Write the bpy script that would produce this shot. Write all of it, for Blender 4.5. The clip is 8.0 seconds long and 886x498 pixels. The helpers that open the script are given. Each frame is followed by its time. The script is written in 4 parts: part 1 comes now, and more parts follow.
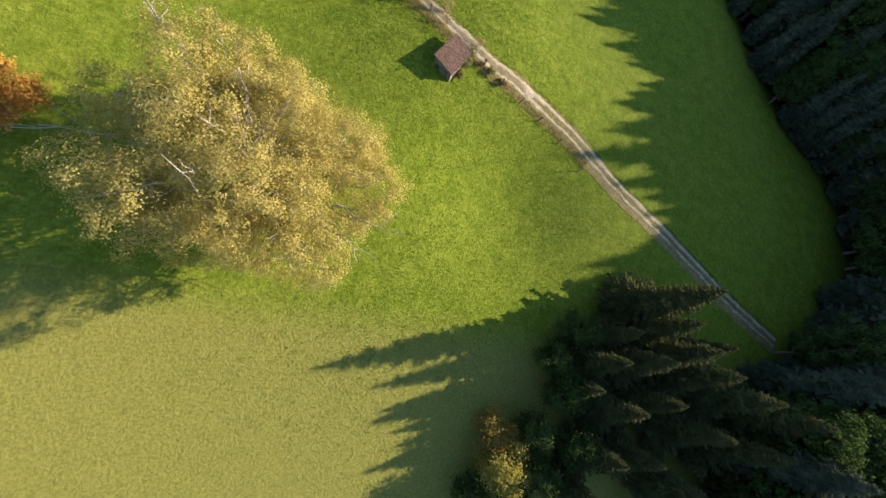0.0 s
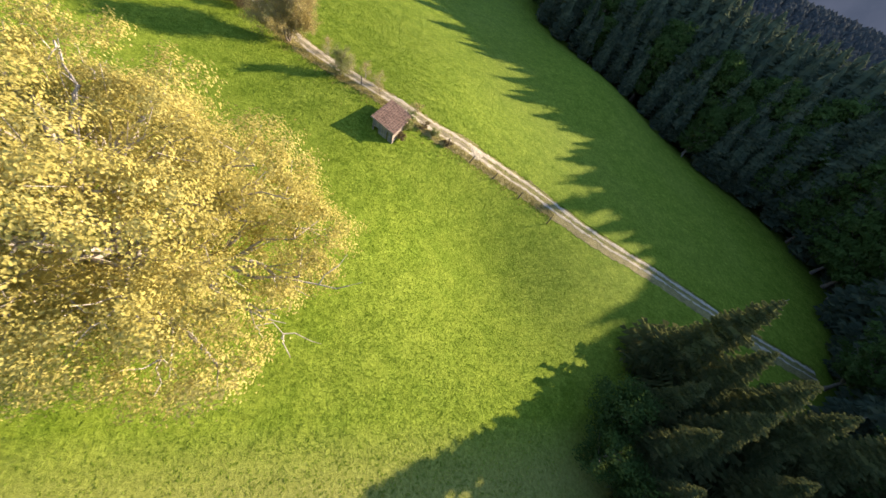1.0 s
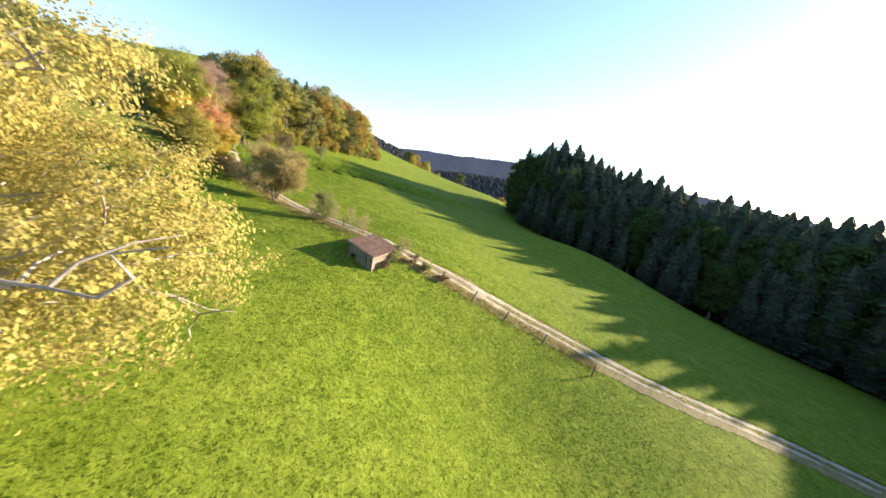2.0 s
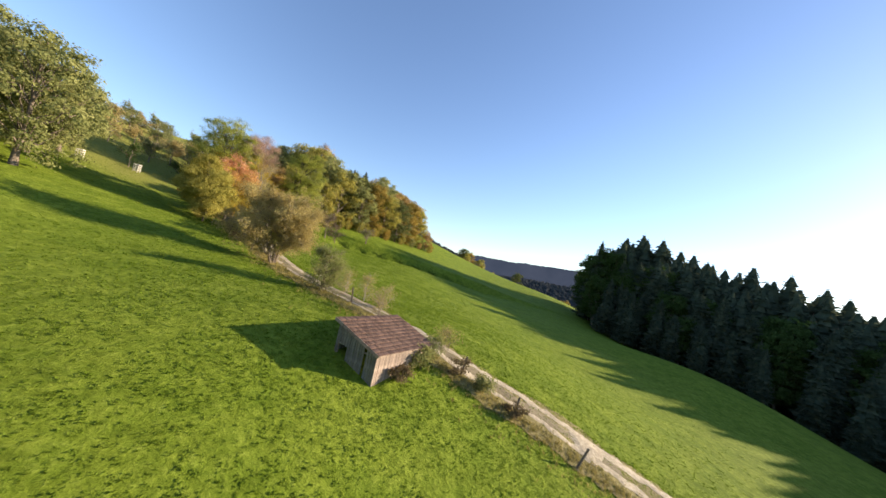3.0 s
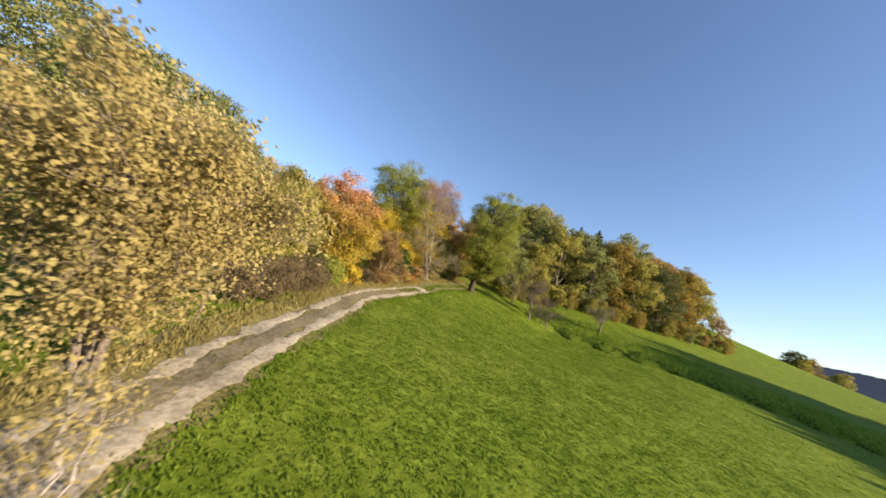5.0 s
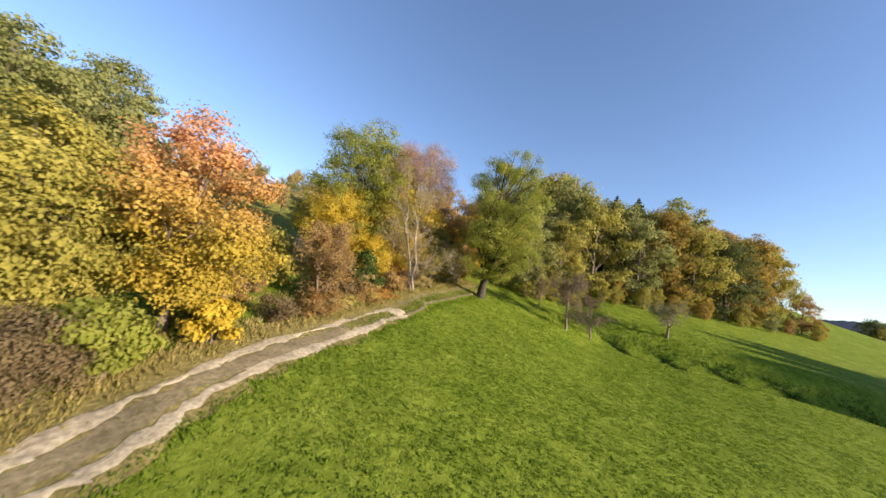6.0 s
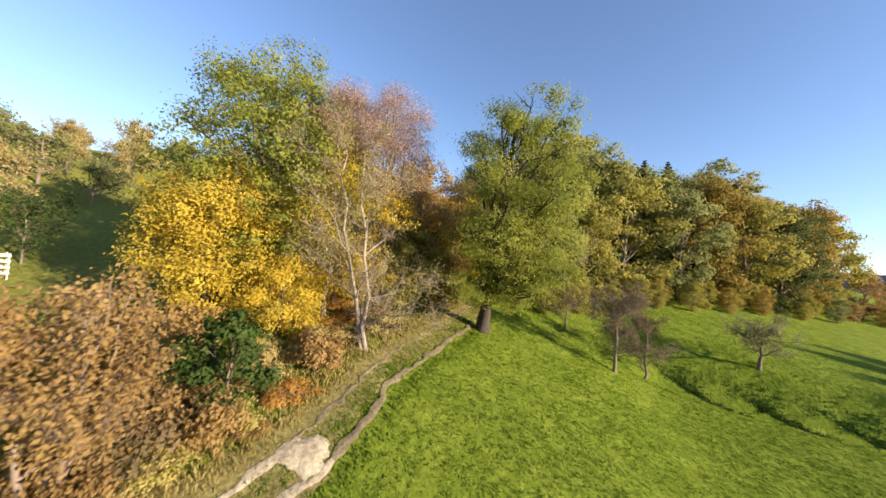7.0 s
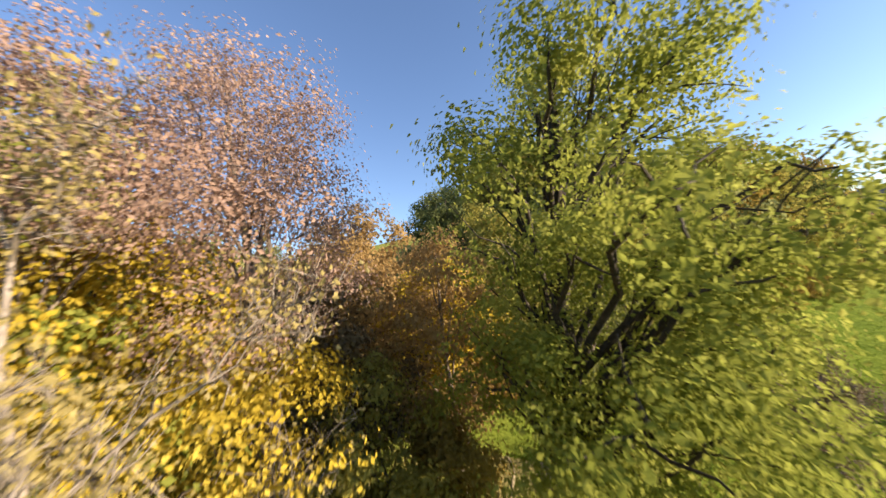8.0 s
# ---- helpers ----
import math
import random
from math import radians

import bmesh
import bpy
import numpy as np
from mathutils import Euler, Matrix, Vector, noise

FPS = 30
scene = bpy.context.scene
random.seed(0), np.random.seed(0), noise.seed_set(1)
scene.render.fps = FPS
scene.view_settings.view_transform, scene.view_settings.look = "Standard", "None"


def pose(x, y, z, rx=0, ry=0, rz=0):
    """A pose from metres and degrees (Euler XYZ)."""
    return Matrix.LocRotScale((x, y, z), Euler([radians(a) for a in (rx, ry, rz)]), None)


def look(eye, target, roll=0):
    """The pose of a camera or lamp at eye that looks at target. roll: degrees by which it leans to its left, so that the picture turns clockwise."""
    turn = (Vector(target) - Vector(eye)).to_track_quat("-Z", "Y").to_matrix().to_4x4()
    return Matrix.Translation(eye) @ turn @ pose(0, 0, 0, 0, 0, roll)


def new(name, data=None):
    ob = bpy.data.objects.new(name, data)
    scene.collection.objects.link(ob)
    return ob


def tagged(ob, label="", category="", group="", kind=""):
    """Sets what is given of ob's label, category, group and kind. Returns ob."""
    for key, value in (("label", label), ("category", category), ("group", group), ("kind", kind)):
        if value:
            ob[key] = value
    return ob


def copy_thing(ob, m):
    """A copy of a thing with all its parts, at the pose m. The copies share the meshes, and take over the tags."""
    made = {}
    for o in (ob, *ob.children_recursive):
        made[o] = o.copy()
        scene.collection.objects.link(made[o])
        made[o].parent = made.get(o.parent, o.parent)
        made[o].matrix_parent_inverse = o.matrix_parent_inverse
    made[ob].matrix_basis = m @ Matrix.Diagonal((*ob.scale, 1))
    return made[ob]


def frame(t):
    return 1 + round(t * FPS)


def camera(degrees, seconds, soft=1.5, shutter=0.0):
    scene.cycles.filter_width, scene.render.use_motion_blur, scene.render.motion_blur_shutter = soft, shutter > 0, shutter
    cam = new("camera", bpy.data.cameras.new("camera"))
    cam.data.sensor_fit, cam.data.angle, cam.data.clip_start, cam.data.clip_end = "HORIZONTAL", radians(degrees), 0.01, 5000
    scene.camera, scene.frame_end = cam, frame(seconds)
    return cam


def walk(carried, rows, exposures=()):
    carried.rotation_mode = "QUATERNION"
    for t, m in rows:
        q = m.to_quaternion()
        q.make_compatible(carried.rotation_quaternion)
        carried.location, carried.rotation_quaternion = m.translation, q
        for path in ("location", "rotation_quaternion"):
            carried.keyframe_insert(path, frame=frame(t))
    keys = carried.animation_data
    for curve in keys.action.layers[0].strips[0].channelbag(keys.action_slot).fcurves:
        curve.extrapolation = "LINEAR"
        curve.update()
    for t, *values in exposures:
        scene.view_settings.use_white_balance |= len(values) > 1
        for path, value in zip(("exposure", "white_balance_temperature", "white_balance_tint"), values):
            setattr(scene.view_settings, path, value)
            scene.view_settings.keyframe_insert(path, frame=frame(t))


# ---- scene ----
cam = camera(105.2, 8.0, soft=1.5, shutter=0.11)
PATH = [
    (0, (-9.39, -23.02, 45.47), (-7.53, -19.72, 36.22), 36.9),
    (0.5, (-8.93, -23.48, 38.64), (-6.46, -18.83, 30.14), 26.2),
    (1, (-7.87, -22.92, 31.61), (-5.16, -16.75, 24.23), 21.4),
    (1.5, (-5.56, -21.88, 23.56), (-3.01, -13.77, 18.3), 14.4),
    (1.7, (-4.37, -21.19, 19.55), (-2.02, -12.31, 15.61), 12.1),
    (2.8, (0.02, -2.28, 10.22), (0.58, 7.69, 10.59), 12.0),
    (3, (-0.04, 1.55, 9.8), (-0.06, 11.53, 10.32), 12.6),
    (3.5, (-0.06, 11.77, 9.48), (-1.47, 21.66, 10.02), 14.2),
    (4, (-0.85, 21.97, 9.46), (-4.3, 31.31, 10.48), 18.2),
    (4.2, (-0.41, 25.93, 9.78), (-4.89, 34.8, 10.86), 20.3),
    (5.3, (-8.33, 43.98, 11.05), (-15.49, 50.82, 12.41), 14.3),
    (5.5, (-9.97, 47.39, 12.02), (-17.41, 53.96, 13.26), 15.5),
    (6, (-15.41, 53.74, 13.94), (-22.33, 60.9, 14.91), 9.6),
    (6.5, (-20.81, 59.88, 16.48), (-27.39, 67.39, 16.89), 5.6),
    (7, (-26.42, 65.97, 18.61), (-33.03, 73.46, 18.86), 6.3),
    (7.5, (-32.05, 71.65, 20.88), (-38.24, 79.49, 21.32), 0.1),
    (8, (-37.81, 77.52, 23.48), (-43.2, 85.86, 24.66), -9.1),
]
walk(cam, [(t, look(eye, target, roll)) for t, eye, target, roll in PATH],
     exposures=[(0, 1.32, 6600, 19), (0.5, 1.56, 6600, 19), (1.0, 1.77, 6600, 19), (1.7, 1.9, 6600, 19), (3, 1.27, 6600, 19), (3.5, 1.18, 6600, 19), (4.2, 1.02, 6600, 19), (5.3, 1.12, 6550, 20), (6, 1.17, 6520, 20), (8, 1.3, 6580, 20)])

# ---- world and sun ----
SUN_EL, SUN_AZ = 14.8, 74.0  # height, and turn from +y towards +x, degrees
world = bpy.data.worlds.new("world")
scene.world = world
world.use_nodes = True
wn = world.node_tree
sky = wn.nodes.new("ShaderNodeTexSky")
sky.sky_type, sky.sun_disc = "NISHITA", False
sky.sun_elevation, sky.sun_rotation = radians(SUN_EL), radians(SUN_AZ)
sky.air_density, sky.dust_density, sky.ozone_density = 1.0, 0.3, 3.0
wn.links.new(sky.outputs[0], wn.nodes["Background"].inputs[0])
wn.nodes["Background"].inputs[1].default_value = 0.116
sun = new("sun", bpy.data.lights.new("sun", "SUN"))
sun.data.energy, sun.data.angle, sun.data.color = 4.9, radians(0.6), (1.0, 0.86, 0.62)
sun_way = Vector((math.sin(radians(SUN_AZ)) * math.cos(radians(SUN_EL)), math.cos(radians(SUN_AZ)) * math.cos(radians(SUN_EL)), math.sin(radians(SUN_EL))))
sun.rotation_euler = sun_way.to_track_quat("Z", "Y").to_euler()

# ---- materials ----
def node_material(name, rough=0.85):
    m = bpy.data.materials.new(name)
    m.use_nodes = True
    bsdf = m.node_tree.nodes["Principled BSDF"]
    bsdf.inputs["Roughness"].default_value = rough
    bsdf.inputs["Specular IOR Level"].default_value = 0.25
    return m, m.node_tree, bsdf


def noise_node(nt, scale, detail=4.0, rough=0.6, vec=None):
    n = nt.nodes.new("ShaderNodeTexNoise")
    n.inputs["Scale"].default_value, n.inputs["Detail"].default_value, n.inputs["Roughness"].default_value = scale, detail, rough
    if vec is None:
        vec = nt.nodes.new("ShaderNodeTexCoord").outputs["Object"]
    nt.links.new(vec, n.inputs["Vector"])
    return n.outputs["Fac"]


def ramp(nt, fac, stops):
    r = nt.nodes.new("ShaderNodeValToRGB")
    while len(r.color_ramp.elements) < len(stops):
        r.color_ramp.elements.new(0.5)
    for e, (p, c) in zip(r.color_ramp.elements, stops):
        e.position, e.color = p, (*c, 1)
    nt.links.new(fac, r.inputs[0])
    return r.outputs[0]


def blend(nt, a, b, fac, kind="MIX"):
    n = nt.nodes.new("ShaderNodeMix")
    n.data_type, n.blend_type = "RGBA", kind
    if isinstance(fac, float):
        n.inputs[0].default_value = fac
    else:
        nt.links.new(fac, n.inputs[0])
    nt.links.new(a, n.inputs[6])
    nt.links.new(b, n.inputs[7])
    return n.outputs[2]


def bump(nt, bsdf, height, strength, distance):
    b = nt.nodes.new("ShaderNodeBump")
    b.inputs["Strength"].default_value, b.inputs["Distance"].default_value = strength, distance
    nt.links.new(height, b.inputs["Height"])
    nt.links.new(b.outputs[0], bsdf.inputs["Normal"])


def leaf_material(name, dark, mid, light, glow=0.35, top=None):
    """Leaves: colour by leaf and by region of the crown, with light passing through."""
    m, nt, bsdf = node_material(name, 0.75)
    bsdf.inputs["Specular IOR Level"].default_value = 0.0
    geo = nt.nodes.new("ShaderNodeNewGeometry")
    dark = tuple(0.65 * p + 0.35 * q for p, q in zip(dark, mid))
    light = tuple(0.75 * p + 0.25 * q for p, q in zip(light, mid))
    a = ramp(nt, geo.outputs["Random Per Island"], [(0.0, dark), (0.5, mid), (1.0, light)])
    b = ramp(nt, noise_node(nt, 0.35, 3.0), [(0.38, dark), (0.52, mid), (0.66, light)])
    col = blend(nt, a, b, 0.65)
    if top:  # the crown turns first at its top
        pos = nt.nodes.new("ShaderNodeSeparateXYZ")
        nt.links.new(nt.nodes.new("ShaderNodeTexCoord").outputs["Object"], pos.inputs[0])
        up = nt.nodes.new("ShaderNodeMapRange")
        up.inputs["From Min"].default_value, up.inputs["From Max"].default_value = top[0], top[1]
        nt.links.new(pos.outputs["Z"], up.inputs["Value"])
        turned = ramp(nt, geo.outputs["Random Per Island"], [(0.0, top[2]), (1.0, top[3])])
        col = blend(nt, col, turned, up.outputs[0])
    nt.links.new(col, bsdf.inputs["Base Color"])
    tr = nt.nodes.new("ShaderNodeBsdfTranslucent")
    nt.links.new(col, tr.inputs[0])
    mix = nt.nodes.new("ShaderNodeMixShader")
    mix.inputs[0].default_value = glow
    nt.links.new(bsdf.outputs[0], mix.inputs[1])
    nt.links.new(tr.outputs[0], mix.inputs[2])
    nt.links.new(mix.outputs[0], nt.nodes["Material Output"].inputs[0])
    return m


def rough_material(name, dark, light, scale, bump_size=0.02, strength=0.6, rough=0.85, vary=0.0):
    m, nt, bsdf = node_material(name, rough)
    f = noise_node(nt, scale, 6.0, 0.65)
    col = ramp(nt, f, [(0.3, dark), (0.7, light)])
    big = ramp(nt, noise_node(nt, scale * 0.13, 3.0), [(0.35, (0.72, 0.72, 0.72)), (0.65, (1.1, 1.1, 1.1))])
    col = blend(nt, col, big, 1.0, "MULTIPLY")
    if vary:
        info = nt.nodes.new("ShaderNodeObjectInfo")
        v = ramp(nt, info.outputs["Random"], [(0.0, (1 - vary,) * 3), (1.0, (1 + vary,) * 3)])
        col = blend(nt, col, v, 1.0, "MULTIPLY")
    nt.links.new(col, bsdf.inputs["Base Color"])
    bump(nt, bsdf, f, strength, bump_size)
    return m


def meadow_material():
    m, nt, bsdf = node_material("meadow_grass", 0.9)
    bsdf.inputs["Specular IOR Level"].default_value = 0.05
    fine = noise_node(nt, 3.2, 8.0, 0.7)
    mid = noise_node(nt, 0.35, 5.0, 0.6)
    wide = noise_node(nt, 0.045, 3.0, 0.5)
    col = ramp(nt, fine, [(0.3, (0.057, 0.095, 0.008)), (0.5, (0.124, 0.178, 0.014)), (0.72, (0.228, 0.285, 0.04))])
    alt = ramp(nt, mid, [(0.35, (0.095, 0.15, 0.011)), (0.65, (0.208, 0.26, 0.028))])
    col = blend(nt, col, alt, 0.45)
    # clover and tussocks, half a metre to two metres across
    tussock = ramp(nt, noise_node(nt, 1.3, 4.0, 0.75), [(0.36, (0.74, 0.76, 0.7)), (0.52, (1.0, 1.0, 1.0)), (0.68, (1.3, 1.25, 1.5))])
    col = blend(nt, col, tussock, 1.0, "MULTIPLY")
    olive = ramp(nt, fine, [(0.3, (0.13, 0.14, 0.026)), (0.7, (0.265, 0.265, 0.068))])
    # paler mown turf low down on the near side, and dull turf in the orchard
    pos = nt.nodes.new("ShaderNodeSeparateXYZ")
    nt.links.new(nt.nodes.new("ShaderNodeTexCoord").outputs["Object"], pos.inputs[0])
    def span_of(axis, low, high):
        n = nt.nodes.new("ShaderNodeMapRange")
        n.inputs["From Min"].default_value, n.inputs["From Max"].default_value = low, high
        nt.links.new(pos.outputs[axis], n.inputs["Value"])
        return n.outputs[0]

    def joined(kind, one, two):
        n = nt.nodes.new("ShaderNodeMath")
        n.operation, n.use_clamp = kind, True
        nt.links.new(one, n.inputs[0])
        if isinstance(two, float):
            n.inputs[1].default_value = two
        else:
            nt.links.new(two, n.inputs[1])
        return n.outputs[0]

    mown = span_of("Y", -15.0, -21.0)
    orchard_turf = joined("MULTIPLY", joined("MULTIPLY", span_of("X", -44.0, -56.0), span_of("Y", 50.0, 60.0)), 0.85)
    patchy = ramp(nt, wide, [(0.45, (0.0,) * 3), (0.75, (0.15,) * 3)])
    col = blend(nt, col, olive, joined("ADD", joined("ADD", mown, orchard_turf), patchy))
    # leaf litter under the forest beyond the valley
    flat = nt.nodes.new("ShaderNodeVectorMath")
    flat.operation = "MULTIPLY"
    flat.inputs[1].default_value = (1, 1, 0)
    nt.links.new(nt.nodes.new("ShaderNodeTexCoord").outputs["Object"], flat.inputs[0])
    span = nt.nodes.new("ShaderNodeVectorMath")
    span.operation = "LENGTH"
    nt.links.new(flat.outputs[0], span.inputs[0])
    wooded = nt.nodes.new("ShaderNodeMapRange")
    wooded.inputs["From Min"].default_value, wooded.inputs["From Max"].default_value = 590, 640
    nt.links.new(span.outputs["Value"], wooded.inputs["Value"])
    litter = ramp(nt, mid, [(0.35, (0.03, 0.03, 0.022)), (0.65, (0.055, 0.05, 0.035))])
    col = blend(nt, col, litter, wooded.outputs[0])
    nt.links.new(col, bsdf.inputs["Base Color"])
    bump(nt, bsdf, fine, 0.9, 0.16)
    return m


MEADOW = meadow_material()
GRAVEL = rough_material("pale_gravel", (0.25, 0.21, 0.135), (0.58, 0.50, 0.355), 5.0, 0.04, 0.8)
EARTH = rough_material("stony_earth", (0.135, 0.108, 0.055), (0.30, 0.25, 0.15), 5.0, 0.05, 0.9)
STRAW = rough_material("dry_verge_grass", (0.11, 0.10, 0.025), (0.33, 0.27, 0.10), 5.0, 0.1, 0.9)
BARK = rough_material("grey_brown_bark", (0.09, 0.07, 0.05), (0.26, 0.21, 0.16), 9.0, 0.03, 0.9)
BARK_PALE = rough_material("pale_bark", (0.25, 0.21, 0.17), (0.55, 0.49, 0.42), 7.0, 0.02, 0.7)
BARK_ASH = rough_material("ash_bark", (0.17, 0.14, 0.11), (0.42, 0.36, 0.29), 7.0, 0.02, 0.7)
# oak bark with the shade on the trunk put into its colour
BARK_SHADED = rough_material("shaded_oak_bark", (0.03, 0.026, 0.02), (0.10, 0.082, 0.062), 9.0, 0.03, 0.9)
TWIG = rough_material("grey_twigs", (0.13, 0.10, 0.08), (0.30, 0.24, 0.18), 12.0, 0.01, 0.5)
OLD_WOOD = rough_material("weathered_boards", (0.22, 0.16, 0.12), (0.47, 0.38, 0.30), 7.0, 0.01, 0.7, 0.85, 0.25)
GREY_WOOD = rough_material("grey_boards", (0.14, 0.14, 0.11), (0.27, 0.26, 0.21), 7.0, 0.01, 0.7, 0.85, 0.2)
TILE = rough_material("brown_clay_tile", (0.085, 0.052, 0.038), (0.235, 0.145, 0.10), 9.0, 0.01, 0.6, 0.75, 0.38)
PALLET = rough_material("bleached_boards", (0.5, 0.46, 0.38), (0.75, 0.71, 0.62), 9.0, 0.01, 0.5)
OAK_LEAF = leaf_material("yellow_green_leaves", (0.25, 0.215, 0.06), (0.47, 0.405, 0.12), (0.64, 0.55, 0.21), 0.45)
GREEN_LEAF = leaf_material("olive_green_leaves", (0.13, 0.155, 0.055), (0.27, 0.285, 0.10), (0.41, 0.40, 0.16), 0.5)
LIME_LEAF = leaf_material("lime_green_leaves", (0.13, 0.165, 0.03), (0.30, 0.325, 0.06), (0.50, 0.49, 0.13), 0.55)
FIELD_LEAF = leaf_material("olive_yellow_leaves", (0.20, 0.19, 0.04), (0.37, 0.335, 0.075), (0.52, 0.46, 0.13), 0.46)
AMBER_LEAF = leaf_material("dull_amber_leaves", (0.20, 0.14, 0.035), (0.35, 0.255, 0.06), (0.47, 0.37, 0.10), 0.45)
DEEP_LEAF = leaf_material("deep_green_leaves", (0.06, 0.08, 0.028), (0.125, 0.145, 0.05), (0.21, 0.22, 0.08), 0.42)
ORANGE_LEAF = leaf_material("orange_leaves", (0.34, 0.15, 0.045), (0.54, 0.30, 0.07), (0.66, 0.43, 0.16), 0.45)
YELLOW_LEAF = leaf_material("golden_leaves", (0.34, 0.245, 0.03), (0.55, 0.41, 0.045), (0.68, 0.56, 0.12), 0.42)
MAPLE_LEAF = leaf_material("orange_and_yellow_maple_leaves", (0.27, 0.22, 0.04), (0.48, 0.36, 0.055), (0.62, 0.47, 0.10), 0.45, (4.6, 9.2, (0.50, 0.22, 0.07), (0.68, 0.40, 0.24)))
PINK_LEAF = leaf_material("rosy_brown_leaves", (0.25, 0.16, 0.12), (0.41, 0.28, 0.21), (0.55, 0.40, 0.32), 0.42)
RUST_LEAF = leaf_material("rust_brown_leaves", (0.22, 0.14, 0.055), (0.39, 0.26, 0.10), (0.52, 0.375, 0.17), 0.48)
BEIGE_LEAF = leaf_material("beige_leaves", (0.28, 0.22, 0.08), (0.44, 0.36, 0.14), (0.57, 0.48, 0.21), 0.42)
BROWN_LEAF = leaf_material("dull_brown_leaves", (0.10, 0.078, 0.04), (0.178, 0.134, 0.07), (0.265, 0.205, 0.115), 0.35)
DARK_LEAF = leaf_material("dark_green_leaves", (0.025, 0.05, 0.012), (0.06, 0.10, 0.025), (0.12, 0.16, 0.05))
# olive needles, brighter than the wood's: sunlight on the boughs put into the colour
NEEDLE_SUNLIT = leaf_material("sunlit_spruce_needles", (0.05, 0.065, 0.025), (0.10, 0.112, 0.042), (0.20, 0.185, 0.07), 0.3)
NEEDLE = leaf_material("spruce_needles", (0.04, 0.058, 0.04), (0.078, 0.10, 0.062), (0.16, 0.17, 0.095), 0.3)
GRASS_BLADE = leaf_material("fresh_grass_blades", (0.095, 0.155, 0.015), (0.166, 0.242, 0.024), (0.28, 0.365, 0.065), 0.5)
DRY_BLADE = leaf_material("dry_grass_blades", (0.20, 0.17, 0.05), (0.33, 0.28, 0.09), (0.45, 0.39, 0.15), 0.3)
# canopy paled towards blue-grey: the haze of distance is put into the colour
FAR_WOOD_HAZED = leaf_material("hazed_forest_canopy", (0.075, 0.085, 0.088), (0.09, 0.10, 0.10), (0.115, 0.12, 0.11), 0.5)

# ---- ground ----
C = (-2.51, -15.6, 11.58, 6.2, 1.9, -4.56, -3.99, -5.36, -4.47, 2.04)
SWELLS = ((-12, 24, 1.28), (2, 30, 1.5), (12, 6, -4.46), (30, 12, -1.2), (-20, 44, 0.63), (8, 40, 1.6), (-26, 80, -0.73), (-30, 100, -2.0), (-56, 50, -0.53), (-5, 20, 0.5))


def smooth(a, b, v):
    u = np.clip((v - a) / (b - a), 0, 1)
    return u * u * (3 - 2 * u)


def gz(x, y):
    """Height of the ground."""
    x, y = np.asarray(x, float), np.asarray(y, float)
    u, v = np.clip(x, -110, 130) / 100, np.clip(y, -60, 210) / 100
    z = C[0] + C[1] * u + C[2] * v + C[3] * u * u + C[4] * u * v + C[5] * v * v + C[6] * u**3 + C[7] * u * u * v + C[8] * u * v * v + C[9] * v**3
    for sx, sy, rise in SWELLS:
        z = z + rise * np.exp(-((x - sx) ** 2 + (y - sy) ** 2) / 242)
    # the meadow swings up again towards the valley wood and the brow beyond
    z = z + 11 * np.exp(-((x - 75) / 42) ** 2 - ((y - 180) / 60) ** 2) + 4.5 * np.exp(-((x - 64) / 24) ** 2 - ((y - 76) / 26) ** 2)
    along = np.clip(((x + 36) * 36 + (y - 104) * 10.5) / (36**2 + 10.5**2), -0.05, 1.4)
    apart = np.hypot(x - (-36 + 36 * along), y - (104 + 10.5 * along))
    side = np.where((x + 36) * -10.5 + (y - 104) * 36 > 0, 1.0, -1.0) * apart
    z = z + (1.35 * np.tanh(side / 1.1) * np.exp(-np.abs(side) / 14) - 1.0 * np.exp(-(side + 1.2) ** 2 / 3)) * smooth(-0.05, 0.12, along)
    r, az = np.hypot(x, y), np.degrees(np.arctan2(x, y))
    rise = 34 + 14 * np.exp(-((az - 38) / 30) ** 2) + 5 * np.sin(np.radians(az * 5)) - 10 * np.exp(-((az - 2) / 9) ** 2)
    return z + (rise + 25) * smooth(560, 1000, r) - 90 * smooth(980, 1500, r) - 14 * smooth(210, 420, r) * (x > -400)


def z_at(x, y):
    return float(gz(x, y))


def raw_mesh(name, verts, faces, material, flat=False):
    """One mesh from an array of places and an array (or list) of faces."""
    me = bpy.data.meshes.new(name)
    verts = np.asarray(verts, np.float32).reshape(-1, 3)
    faces = np.asarray(faces, np.int32)
    k = faces.shape[1]
    me.vertices.add(len(verts))
    me.vertices.foreach_set("co", verts.ravel())
    me.loops.add(faces.size)
    me.loops.foreach_set("vertex_index", faces.ravel())
    me.polygons.add(len(faces))
    me.polygons.foreach_set("loop_start", np.arange(0, faces.size, k, dtype=np.int32))
    me.polygons.foreach_set("use_smooth", np.full(len(faces), not flat))
    me.update(calc_edges=True)
    me.materials.append(material)
    return me


def part(name, mesh, parent=None, label=""):
    ob = new(name, mesh)
    ob.parent = parent
    return tagged(ob, label)


def axis_steps(lo, hi, step, far):
    core = np.arange(lo, hi + 0.01, step)
    out = [hi]
    s = step
    while out[-1] < far:
        s *= 1.055
        out.append(out[-1] + s)
    left = [lo]
    s = step
    while left[-1] > -far:
        s *= 1.055
        left.append(left[-1] - s)
    return np.concatenate([left[:0:-1], core, out[1:]])


